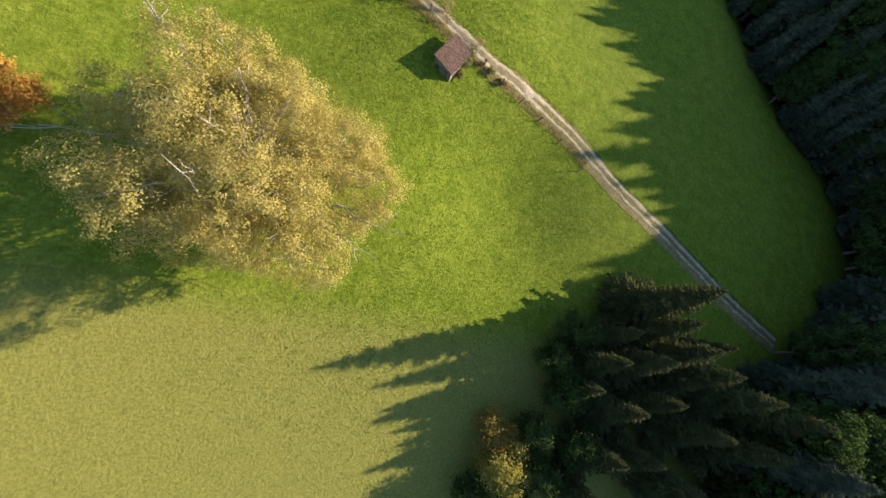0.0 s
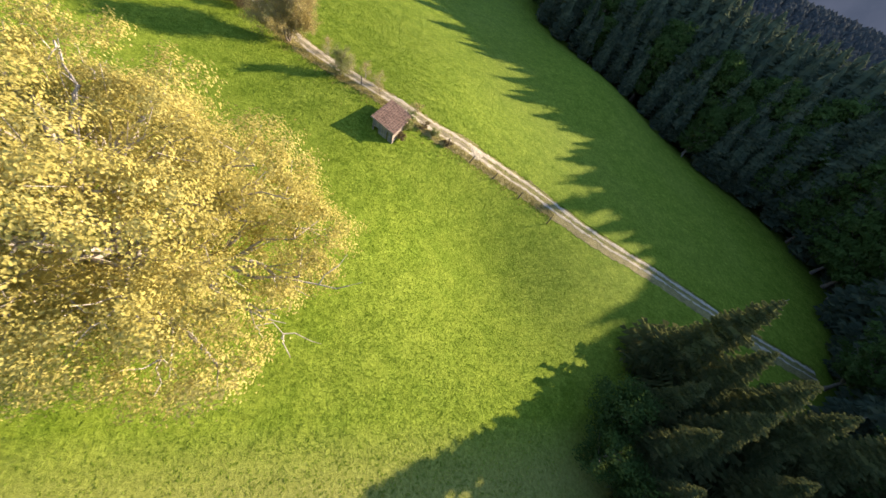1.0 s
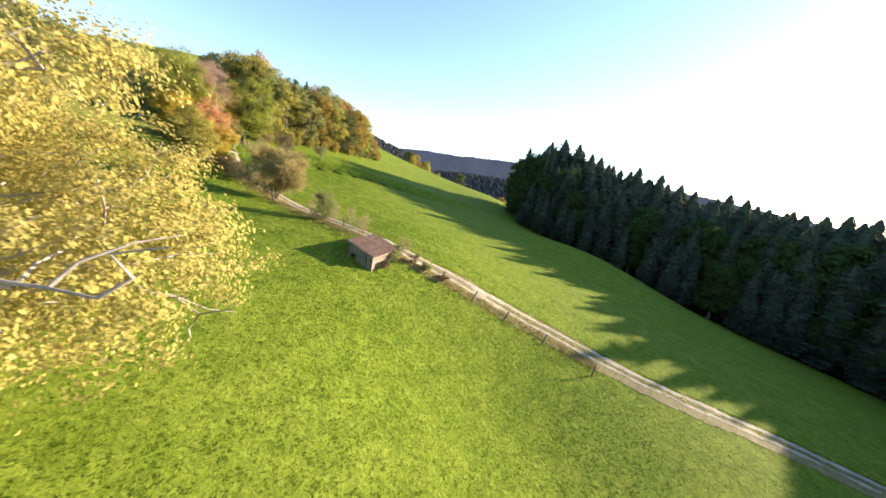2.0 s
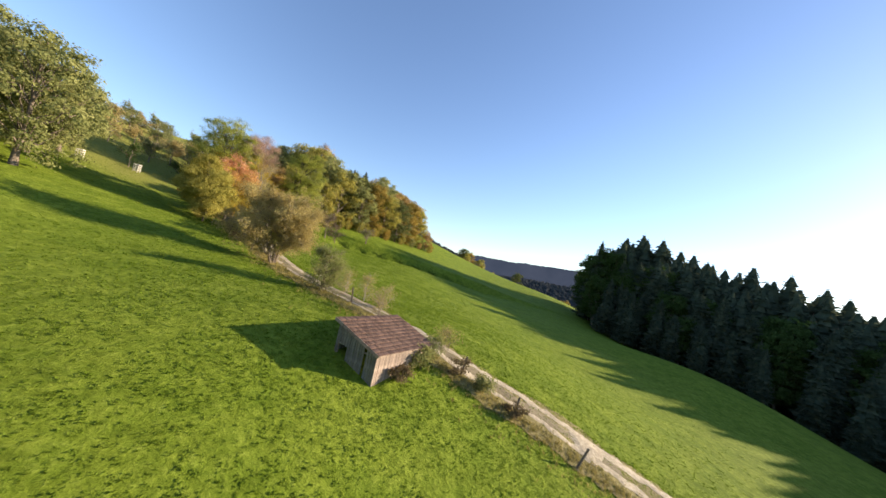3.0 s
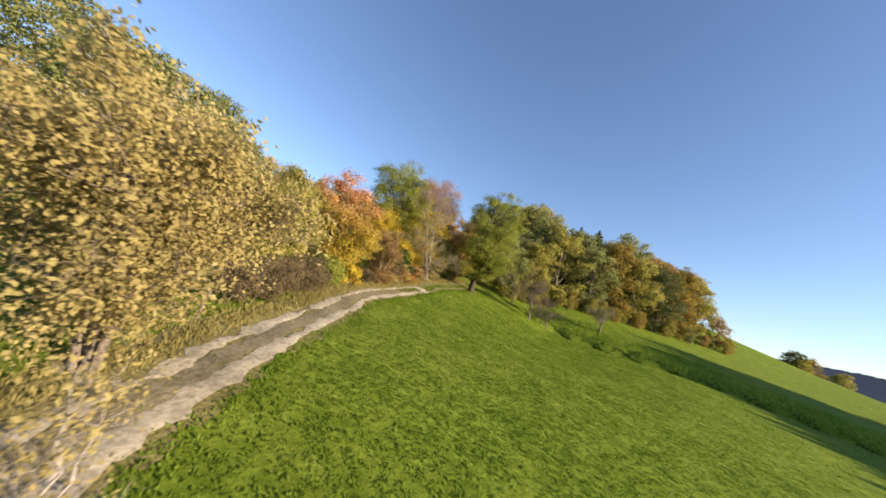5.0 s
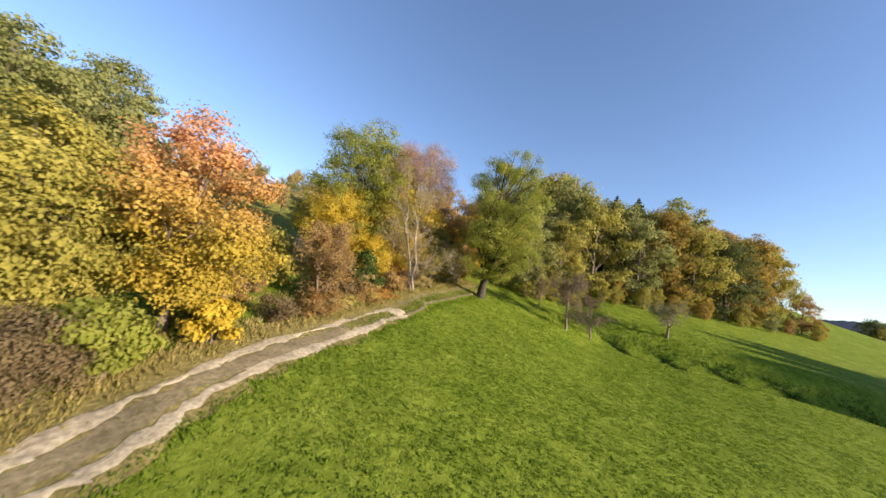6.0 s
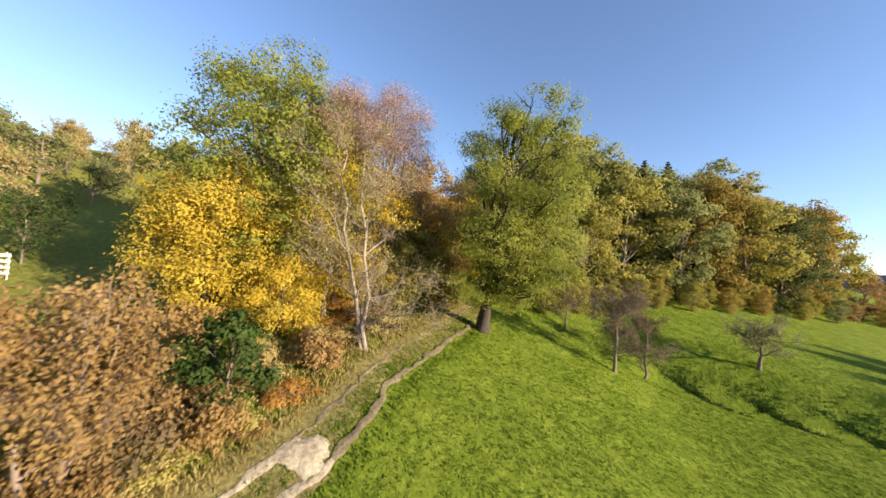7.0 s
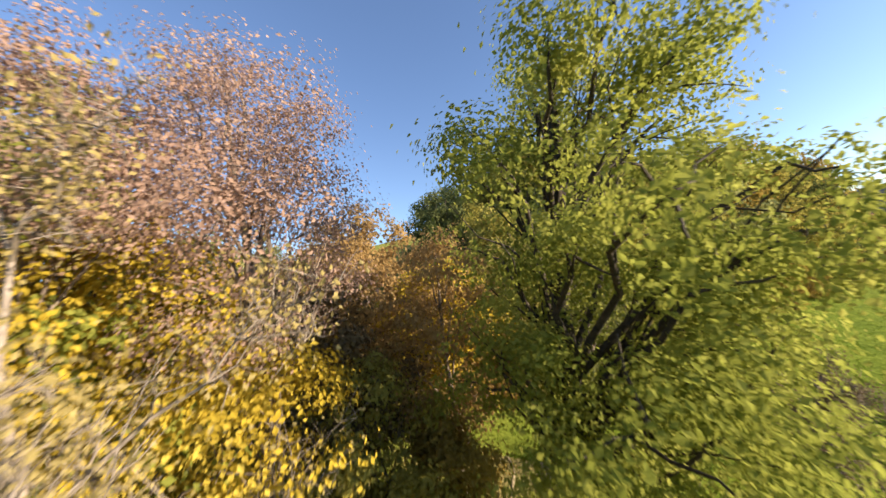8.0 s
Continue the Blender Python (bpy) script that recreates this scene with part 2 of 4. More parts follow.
def build_ground():
    xs, ys = axis_steps(-100, 132, 1.65, 3000), axis_steps(-55, 205, 1.65, 3000)
    gx, gy = np.meshgrid(xs, ys)
    v = np.stack([gx, gy, gz(gx, gy)], -1)
    n, m = len(xs), len(ys)
    i = (np.arange(m - 1)[:, None] * n + np.arange(n - 1)).ravel()
    ob = new("ground", raw_mesh("ground", v, np.stack([i, i + 1, i + n + 1, i + n], -1), MEADOW))
    return tagged(ob, "green hillside meadow sloping down into a valley", "meadow", kind="structure")


build_ground()

# ---- farm track ----
TRACK = [(98, -20), (80, -11), (67, -4.5), (57, 1.6), (47.3, 8.0), (38.4, 13.8), (25.4, 22.8), (13.2, 26.9), (4.6, 28.2), (-2.4, 31.1), (-8.4, 34.7), (-15.5, 40.4),
         (-22.2, 47.2), (-27.9, 54.2), (-32.0, 59.3), (-36.1, 68.2), (-38.95, 75.1), (-41.05, 79.1), (-43.3, 87), (-46, 95), (-52, 106)]


def track_line(step=0.5):
    p = np.array(TRACK, float)
    out = []
    for k in range(1, len(p) - 2):
        a, b, c, d = p[k - 1], p[k], p[k + 1], p[k + 2]
        for s in np.arange(0, 1, step / np.linalg.norm(c - b)):
            out.append(0.5 * ((2 * b) + (c - a) * s + (2 * a - 5 * b + 4 * c - d) * s * s + (3 * b - a - 3 * c + d) * s**3))
    return np.array(out)


LINE = track_line()
SIDE = np.gradient(LINE, axis=0)
SIDE = np.stack([SIDE[:, 1], -SIDE[:, 0]], -1) / np.linalg.norm(SIDE, axis=1)[:, None]  # to the right, going uphill


def strip(name, offset, width, lift, ragged, seed, material, cols=4, fade=0.5, span=(0, 9999), base=0.02):
    rng = np.random.default_rng(seed)
    n = len(LINE)

    def wander(amount):
        w = rng.normal(0, 1, n + 12)
        w = np.convolve(w, np.ones(5) / 5, "valid")[:n] + 0.5 * rng.normal(0, 1, n)
        return w * amount
    lo, hi = offset - width / 2 + wander(ragged), offset + width / 2 + wander(ragged)
    thin = 1 - fade * smooth(64, 78, LINE[:, 1])
    mean = (lo + hi) / 2
    lo, hi = mean + (lo - mean) * thin, mean + (hi - mean) * thin
    s = np.linspace(0, 1, cols)[None, :]
    off = lo[:, None] * (1 - s) + hi[:, None] * s
    xy = LINE[:, None, :] + SIDE[:, None, :] * off[..., None]
    crown = lift * (1.15 * np.sin(np.pi * np.clip(s, 0.02, 0.98)) ** 0.35 - 0.4) + rng.normal(0, 0.006, (n, cols))
    z = gz(xy[..., 0], xy[..., 1]) + crown + base
    v = np.concatenate([xy, z[..., None]], -1)
    rows = np.arange(max(0, span[0]), min(n - 1, span[1]))
    i = (rows[:, None] * cols + np.arange(cols - 1)).ravel()
    return raw_mesh(name, v, np.stack([i, i + cols, i + cols + 1, i + 1], -1), material)


track = tagged(new("farm_track"), "two-rut gravel farm track with a grassy middle strip", "track", kind="structure")
part("verge", strip("verge", -0.6, 4.4, 0.05, 0.3, 1, STRAW, 9, base=0.04), track, "strip of dry straw-coloured verge")
GRAVELLED = sum(1 for q in LINE if q[1] < 73)
for offset, width, seed, fade in ((-0.82, 0.5, 2, 0.6), (0.76, 0.68, 3, 0.5)):
    part("rut", strip("rut", offset, width, 0.03, 0.2, seed, GRAVEL, 7, fade, (0, GRAVELLED), 0.088), track)
    part("rut", strip("rut", offset, width, 0.03, 0.2, seed, EARTH, 7, fade, (GRAVELLED, 9999), 0.088), track, "rut of dull bare earth and stones")
WORN = [k for k, q in enumerate(LINE) if q[0] < 16 and q[1] < 67]
part("worn_middle", strip("worn_middle", -0.05, 1.0, 0.02, 0.15, 4, EARTH, 6, 0.5, (WORN[0], WORN[-1]), 0.084), track, "worn strip of bare earth and stones")

# ---- trees ----
def tube(points, radii, sides=6):
    """Places and faces of a round limb along points."""
    p = np.asarray(points, float)
    r = np.asarray(radii, float)
    d = np.gradient(p, axis=0)
    d /= np.linalg.norm(d, axis=1)[:, None] + 1e-9
    a = np.cross(d, np.where(np.abs(d[:, 2:]) > 0.9, [[1.0, 0, 0]], [[0, 0, 1.0]]))
    a /= np.linalg.norm(a, axis=1)[:, None] + 1e-9
    b = np.cross(d, a)
    t = np.linspace(0, 2 * np.pi, sides, endpoint=False)
    v = p[:, None] + r[:, None, None] * (np.cos(t)[None, :, None] * a[:, None] + np.sin(t)[None, :, None] * b[:, None])
    i = np.arange(len(p) - 1)[:, None] * sides
    j = np.arange(sides)[None]
    k = (j + 1) % sides
    f = np.stack([i + j, i + k, i + sides + k, i + sides + j], -1).reshape(-1, 4)
    return v.reshape(-1, 3), f


def gather(pieces):
    vs, fs, n = [], [], 0
    for v, f in pieces:
        vs.append(v)
        fs.append(f + n)
        n += len(v)
    return np.concatenate(vs), np.concatenate(fs)


def bent(a, b, rng, bend=0.12, n=5, sag=0.0):
    """A wandering line from a to b."""
    s = np.linspace(0, 1, n)[:, None]
    length = np.linalg.norm(np.subtract(b, a))
    p = np.asarray(a) * (1 - s) + np.asarray(b) * s
    p += rng.normal(0, bend * length / n, (n, 3)) * np.sin(np.pi * s) ** 0.5
    p[:, 2:] += sag * length * np.sin(np.pi * s)
    return p


def leaf_quads(centres, size, rng, out=None, flat=0.0):
    """Little folded leaves round the given places."""
    n = len(centres)
    nrm = rng.normal(0, 1, (n, 3))
    if out is not None:
        nrm = nrm * 0.34 + out
    nrm[:, 2] += flat
    nrm /= np.linalg.norm(nrm, axis=1)[:, None]
    a = np.cross(nrm, rng.normal(0, 1, (n, 3)))
    a /= np.linalg.norm(a, axis=1)[:, None] + 1e-9
    b = np.cross(nrm, a)
    s = size * rng.uniform(0.6, 1.3, (n, 1))
    v = np.stack([centres - a * s * 0.62, centres - b * s * 0.4 + nrm * s * 0.12, centres + a * s * 0.62, centres + b * s * 0.4 + nrm * s * 0.12], 1)
    return v.reshape(-1, 3), np.arange(4 * n).reshape(-1, 4)


def broad_tree(name, x, y, height, spread, low, leaves, label, seed, count=9000, size=0.4, trunk_r=0.35, lean=(0, 0), lobes=14, bark=None,
               taper=0.25, clump=0.5, group="", hollow=0.55, sink=0.3, category="tree", gaps=-0.16, snags=0, shift=(0, 0), airy=(0.0, 0.5, 0.75), blunt=0.03, per=36):
    """A broadleaf tree: trunk, limbs to the lobes of the crown, and leaves in clumps on the lobes."""
    rng = np.random.default_rng(seed)
    bark = bark or BARK
    top = np.array([lean[0], lean[1], height * 0.86])
    stem = bent((0, 0, -sink), top, rng, 0.10, 9)
    radii = trunk_r * np.linspace(1.0, 0.16, 9) ** 0.9
    radii[0] *= 1.35
    mid = np.array([lean[0] * 0.6 + shift[0], lean[1] * 0.6 + shift[1], (height + low) / 2])
    half = (height - low) / 2
    u = (np.arange(lobes) + 0.5) / lobes
    phi = np.arange(lobes) * 2.39996 + rng.uniform(0, 6)
    zz = 1 - 2 * u + rng.normal(0, 0.08, lobes)
    ring = np.sqrt(np.clip(1 - zz**2, blunt, 1))
    ring *= np.where(zz > 0, 1 - taper * zz, 1.0)
    reach = rng.uniform(0.42, 0.88, lobes)
    cen = mid + np.stack([np.cos(phi) * ring * spread * reach, np.sin(phi) * ring * spread * reach, zz * half * rng.uniform(0.6, 0.84, lobes)], -1)
    rad = np.minimum(spread, half) * rng.uniform(0.22, 0.44, lobes)
    limbs = []
    for c, r in zip(cen, rad):
        f = np.clip((c[2] - r * 0.8) / top[2] - 0.12 - rng.uniform(0, 0.12), 0.16, 0.86)
        a = stem[int(f * 8)] * (1 - f * 8 % 1) + stem[min(int(f * 8) + 1, 8)] * (f * 8 % 1)
        line = bent(a, c, rng, 0.22, 6, 0.06)
        r0 = trunk_r * (0.42 - 0.25 * f)
        limbs.append(tube(line, np.linspace(r0, r0 * 0.3, 6), 5))
        for _ in range(4):
            w = rng.normal(0, 1, 3)
            w[2] += 0.3
            e = c + w / np.linalg.norm(w) * r * 0.85
            limbs.append(tube(bent(line[rng.integers(2, 6)], e, rng, 0.2, 4), np.linspace(r0 * 0.32, r0 * 0.08, 4), 4))
    for k in rng.permutation(lobes)[:snags]:  # bare dead limbs reaching out of the leaves
        w = cen[k] - mid
        w = w / np.linalg.norm(w) + rng.normal(0, 0.35, 3)
        tip = cen[k] + w * rad[k] * rng.uniform(1.0, 1.35)
        line = bent(cen[k] * 0.7 + mid * 0.3, tip, rng, 0.3, 7)
        limbs.append(tube(line, np.linspace(trunk_r * 0.2, trunk_r * 0.05, 7), 5))
        for _ in range(5):
            q = line[rng.integers(2, 7)]
            limbs.append(tube(bent(q, q + (w + rng.normal(0, 0.7, 3)) * rad[k] * 0.45, rng, 0.3, 4), np.linspace(trunk_r * 0.09, trunk_r * 0.025, 4), 4))
    share = rad**2 / (rad**2).sum()
    spots, ways = [], []
    for c, r, s in zip(cen, rad, share):
        k = max(3, int(count * s / per))
        w = rng.normal(0, 1, (k, 3))
        w[:, 2] = w[:, 2] * 0.85 + 0.18
        w /= np.linalg.norm(w, axis=1)[:, None]
        d = r * (hollow + (1.08 - hollow) * rng.random((k, 1)) ** 0.6)
        spots.append(c + w * d * [1.08, 1.08, 0.86])
        ways.append(w)
    spots, ways = np.concatenate(spots), np.concatenate(ways)
    ragged = np.array([noise.noise(Vector(q) * (2.6 / (spread * 0.5 + 1)) + Vector((seed, 0, 0))) for q in spots])
    kept = ragged > gaps + airy[0] * smooth(airy[1], airy[2], spots[:, 2] / height)
    spots, ways = spots[kept], ways[kept]
    spots, ways = np.repeat(spots, per, 0), np.repeat(ways, per, 0)
    away = rng.normal(0, clump, spots.shape) * [1, 1, 0.55]
    leaf_at = spots + away
    ways = ways * 0.7 + away / clump * 0.55
    leaf_at[:, 2] = np.maximum(leaf_at[:, 2], 0.25)
    thing = tagged(new(name), label, category, group)
    thing.location = (x, y, z_at(x, y))
    part("trunk", raw_mesh("trunk", *tube(stem, radii, 9), bark), thing)
    part("limbwork", raw_mesh("limbwork", *gather(limbs), bark), thing)
    tagged(part("crown", raw_mesh("crown", *leaf_quads(leaf_at, size, rng, ways, 0.4), leaves, True), thing), kind="stuff")
    return thing


def twiggy_tree(name, x, y, height, spread, label, seed, leaves=None, count=400, size=0.16, trunk_r=0.14, bark=None, stems=1, low=0.25, tips=5, lean=(0, 0), group="", category="tree", twigs=9):
    """A nearly bare tree or shrub: trunk or stems, limbs, twigs and fine tips, with the leaves that are left."""
    rng = np.random.default_rng(seed)
    bark = bark or TWIG
    trunk, fine, ends = [], [], []
    for s in range(stems):
        a = rng.normal(0, 0.16 * (stems > 1), 3) * [1, 1, 0] - [0, 0, 0.25]
        w = rng.normal(0, 0.22 * spread * (stems > 1), 2)
        top = np.array([lean[0] + w[0], lean[1] + w[1], height * rng.uniform(0.82, 1.0)])
        stem = bent(a, top, rng, 0.18, 9)
        trunk.append(tube(stem, trunk_r * np.linspace(1, 0.12, 9), 7))
        for k in range(int(12 / stems**0.5) + 2):
            f = rng.uniform(low, 0.92)
            p = stem[int(f * 8)]
            ang = rng.uniform(0, 6.283)
            reach = spread * rng.uniform(0.55, 1.0) * (1.15 - 0.75 * f)
            q = p + [math.cos(ang) * reach, math.sin(ang) * reach, reach * rng.uniform(0.2, 0.9)]
            limb = bent(p, q, rng, 0.25, 6, 0.05)
            trunk.append(tube(limb, trunk_r * np.linspace(0.42, 0.1, 6) * (1.1 - f * 0.6), 5))
            for _ in range(twigs):
                b = limb[rng.integers(1, 6)]
                w = rng.normal(0, 1, 3) + (q - p) / (reach + 1e-6) * 0.7
                w[2] += 0.35
                e = b + w / np.linalg.norm(w) * reach * rng.uniform(0.25, 0.5)
                tw = bent(b, e, rng, 0.25, 4)
                fine.append(tube(tw, np.linspace(trunk_r * 0.13, trunk_r * 0.04, 4), 3))
                for _ in range(tips):
                    c = tw[rng.integers(1, 4)]
                    g = c + rng.normal(0, 1, 3) * reach * 0.11 + [0, 0, reach * 0.05]
                    fine.append(tube(np.stack([c, (c + g) / 2 + rng.normal(0, 0.03, 3), g]), [trunk_r * 0.06, trunk_r * 0.045, trunk_r * 0.025], 3))
                    ends.append(g)
    thing = tagged(new(name), label, category, group)
    thing.location = (x, y, z_at(x, y))
    part("trunk", raw_mesh("trunk", *gather(trunk), bark), thing)
    tagged(part("twigwork", raw_mesh("twigwork", *gather(fine), bark), thing), kind="stuff")
    if leaves and count:
        ends = np.array(ends)
        at = ends[rng.integers(0, len(ends), count)] + rng.normal(0, 0.18, (count, 3))
        tagged(part("crown", raw_mesh("crown", *leaf_quads(at, size, rng), leaves, True), thing), kind="stuff")
    return thing


def spruce_mesh(height, radius, seed, whorls=26, arms=9, detail=5, blunt=0.66, core=0.5, needles=None):
    """Trunk and drooping boughs of one spruce."""
    rng = np.random.default_rng(seed)
    trunk = tube(np.array([[0, 0, -0.4], [0, 0, height * 0.5], [0, 0, height]]), [height * 0.013, height * 0.008, 0.02], 7)
    vs, n = [], 0
    for k in range(whorls):
        f = (k + rng.uniform(0, 0.7)) / whorls
        z0 = height * (0.05 + 0.94 * f)
        r = radius * min(1.0, (1 - f) / blunt) ** 0.85 * (0.82 + 0.18 * math.sin(f * 9)) * rng.uniform(0.75, 1.12) + 0.12
        m = max(5, int(arms * (1 - 0.3 * f)))
        for j in range(m):
            ang = (j + rng.uniform(-0.4, 0.4)) * 6.283 / m + k * 0.7
            ax = np.array([math.cos(ang), math.sin(ang), 0])
            sx = np.array([-ax[1], ax[0], 0])
            rr = r * rng.uniform(0.75, 1.12)
            droop = rng.uniform(0.18, 0.42)
            s = np.linspace(0.05, 1, detail)
            line = ax * (s * rr)[:, None]
            line[:, 2] = z0 - droop * rr * s + 0.22 * rr * s**3
            for q in range(detail - 1):
                for side in (-1, 1):
                    w = rr * 0.36 * (1.1 - s[q]) * rng.uniform(0.6, 1.25) + 0.12
                    tip = line[q + 1] + sx * side * w + ax * w * 0.55 - [0, 0, w * rng.uniform(0.15, 0.5)]
                    up = [0, 0, 0.05 * rr * rng.random()]
                    vs.append(np.stack([line[q], line[q + 1] + up, tip, line[q] * 0.45 + tip * 0.55 - ax * w * 0.2 - [0, 0, 0.1]]))
    t = np.linspace(0, 6.283, 9)[:8]
    rings = [(f, radius * min(1.0, (1 - f) / blunt) ** 0.85 * core) for f in np.linspace(0.06, 0.97, 22)]
    for (fa, ra), (fb, rb) in zip(rings, rings[1:]):
        for a, c in zip(t, t + 0.785):
            ja, jb = rng.uniform(0.7, 1.25, 2)
            vs.append(np.array([[math.cos(a) * ra * ja, math.sin(a) * ra * ja, height * fa - 0.6], [math.cos(c) * ra * jb, math.sin(c) * ra * jb, height * fa - 0.6],
                                [math.cos(c) * rb * 0.6, math.sin(c) * rb * 0.6, height * fb], [math.cos(a) * rb * 0.6, math.sin(a) * rb * 0.6, height * fb]]))
    v = np.concatenate(vs)
    return raw_mesh("trunk", *trunk, BARK), raw_mesh("foliage", v, np.arange(len(v)).reshape(-1, 4), needles or NEEDLE, True)


def place_spruce(meshes, x, y, scale, turn, label, group=""):
    thing = tagged(new("spruce_tree"), label, "conifer", group)
    thing.location, thing.rotation_euler, thing.scale = (x, y, z_at(x, y)), (0, 0, turn), (scale,) * 3
    part("trunk", meshes[0], thing)
    tagged(part("foliage", meshes[1], thing), kind="stuff")
    return thing


def inside(x, y, poly):
    odd = False
    for (x1, y1), (x2, y2) in zip(poly, poly[1:] + poly[:1]):
        if (y1 > y) != (y2 > y) and x < (x2 - x1) * (y - y1) / (y2 - y1) + x1:
            odd = not odd
    return odd


def conifer_wood():
    """The dark spruce wood along the valley side."""
    rng = np.random.default_rng(7)
    kinds = [spruce_mesh(34, 5.0 + 0.3 * k, 20 + k, 60, 13, 4, (0.34, 0.5, 0.3, 0.4, 0.6)[k], 0.7) for k in range(5)]
    plain = [spruce_mesh(34, 5.6 + 0.3 * k, 26 + k, 32, 9, 3, 0.36, 0.72) for k in range(3)]
    round_kind = broad_tree("wood_tree", 68, 126, 27, 7.5, 1.0, DARK_LEAF, "dark green broadleaf tree among the spruces", 27, 16000, 0.5, 0.35, (0, 0), 30, None, 0.3, 0.6, "broadleaf trees of the valley wood", gaps=-0.4)
    edge = [(57, 130), (60, 112), (66, 96), (76, 80), (90, 62), (106, 50), (122, 36), (119, 18), (106, 4), (92, -8), (74, -14), (62, -24), (52, -40), (36, -52), (60, -75), (130, -60), (158, -20), (165, 50), (140, 100), (118, 160), (66, 152)]
    done = []
    for _ in range(12000):
        x, y = rng.uniform(36, 165), rng.uniform(-75, 160)
        if inside(x, y, edge) and all((x - a) ** 2 + (y - b) ** 2 > 25 for a, b in done):
            done.append((x, y))
    rim = edge[:12]
    rim = [((1 - s) * a[0] + s * c[0], (1 - s) * a[1] + s * c[1]) for a, c in zip(rim, rim[1:]) for s in (0, 0.25, 0.5, 0.75)]
    shade = np.array([(-30, 0), (-8, 19), (2, 31), (8, 39), (14, 28), (20, 38), (32, 51), (40, 56), (49, 53), (60, 44), (71, 40), (79, 33), (90, 18), (105, 5), (125, -8), (160, -14)], float)

    def most(x, y):
        """The height at which a tree's shade just reaches the line."""
        away = np.linspace(1, 140, 140)
        px, py = x - sun_way.x / math.cos(radians(SUN_EL)) * away, y - sun_way.y / math.cos(radians(SUN_EL)) * away
        k = int(np.argmin(np.abs(px - np.interp(py, shade[:, 0], shade[:, 1]))))
        return float(gz(px[k], py[k])) + away[k] * math.tan(radians(SUN_EL)) - z_at(x, y)
    for x, y in done:
        size = 0.72 if y < -8 else 0.95
        depth = min(math.hypot(x - a, y - c) for a, c in rim)
        if y > -8:
            size = min(1.42, most(x, y) / 34 * (rng.uniform(0.84, 0.98) if depth < 9 else rng.uniform(0.88, 1.0) if y < 52 else rng.uniform(1.04, 1.24)))
            if size < 0.16:
                continue
        if depth < 24 and rng.random() < 0.4:
            copy_thing(round_kind, Matrix.Translation((x, y, z_at(x, y))) @ Matrix.Rotation(rng.uniform(0, 6.28), 4, "Z") @ Matrix.Scale(size * 1.2, 4))
            continue
        place_spruce(kinds[rng.integers(0, 5)] if depth < 16 else plain[rng.integers(0, 3)], x, y, size, rng.uniform(0, 6.28), "tall dark green spruce standing in the valley wood", "spruces of the valley wood")


conifer_wood()

# spruces beside the near end of the track
big = spruce_mesh(23, 6.9, 51, 46, 17, 9, 0.92, 0.5, NEEDLE_SUNLIT)
big2 = spruce_mesh(20, 5.6, 52, 40, 15, 8, 0.9, 0.5, NEEDLE_SUNLIT)
for i, (sx, sy, h) in enumerate([(36.0, -10.0, 20.5), (39, -17.5, 17.5), (43, -20.5, 17.5), (49, -23.5, 19), (56, -26, 21), (33, -19.5, 15.5), (36, -14, 17), (47, -16, 14), (36, -25, 14), (43, -29, 16), (52, -31, 18), (29, -26.5, 14), (33, -33, 13), (40, -37, 15), (24, -38, 11), (62, -33, 20), (26.5, -33, 13), (30, -15.5, 12), (27, -20, 13), (24, -24, 11)]):
    sc = h / (23 if i % 2 == 0 else 20)
    place_spruce(big if i % 2 == 0 else big2, sx, sy, sc, i * 1.3, "dark spruce with drooping boughs coloured as if sunlit, on the meadow edge", "spruces by the track end")
broad_tree("alder_tree", 24.5, -15.5, 8, 3.6, 0.4, DARK_LEAF, "dark green alder at the foot of the spruces", 14, 9000, 0.26, 0.16, (0, 0), 12)
broad_tree("beech_tree", 12.5, -35.5, 7.5, 3.6, 0.8, FIELD_LEAF, "olive-yellow young beech at the wood's edge", 15, 9000, 0.26, 0.16, (0, 0), 13)
for i, (sx, sy, h) in enumerate([(20.5, -20, 6.5), (22, -25, 8), (17, -30.5, 7), (18, -36, 7.5), (24, -32, 9), (8.5, -39, 6), (15, -41, 8)]):
    broad_tree("alder_tree", sx, sy, h, 3.4, 0.3, DARK_LEAF, "dark green alder in the shade of the spruces", 100 + i, 6000, 0.26, 0.14, (0, 0), 12, None, 0.2, 0.4, "alders by the spruces")
broad_tree("hazel_tree", 11, -31.5, 5.5, 3.0, 0.4, AMBER_LEAF, "dull amber hazel at the wood's edge", 16, 6000, 0.24, 0.12, (0, 0), 12)

# the large yellow-green trees on the slope
old_oak = broad_tree("oak_tree", -23.6, -6.6, 21.5, 15.3, 1.4, OAK_LEAF, "broad old oak in yellow-green autumn leaf with pale dead limbs", 11, 320000, 0.155, 0.62, (1.5, 1.5), 64, BARK_PALE, 0.05, 0.44, hollow=0.45, gaps=-0.2, snags=10, per=80)
old_oak.rotation_euler = (0, 0, radians(22))
broad_tree("maple_tree", -48.5, -2.5, 9.5, 4.6, 1.2, ORANGE_LEAF, "orange autumn maple beside the oak", 13, 16000, 0.26, 0.25, (0, 0), 16, None, 0.2)

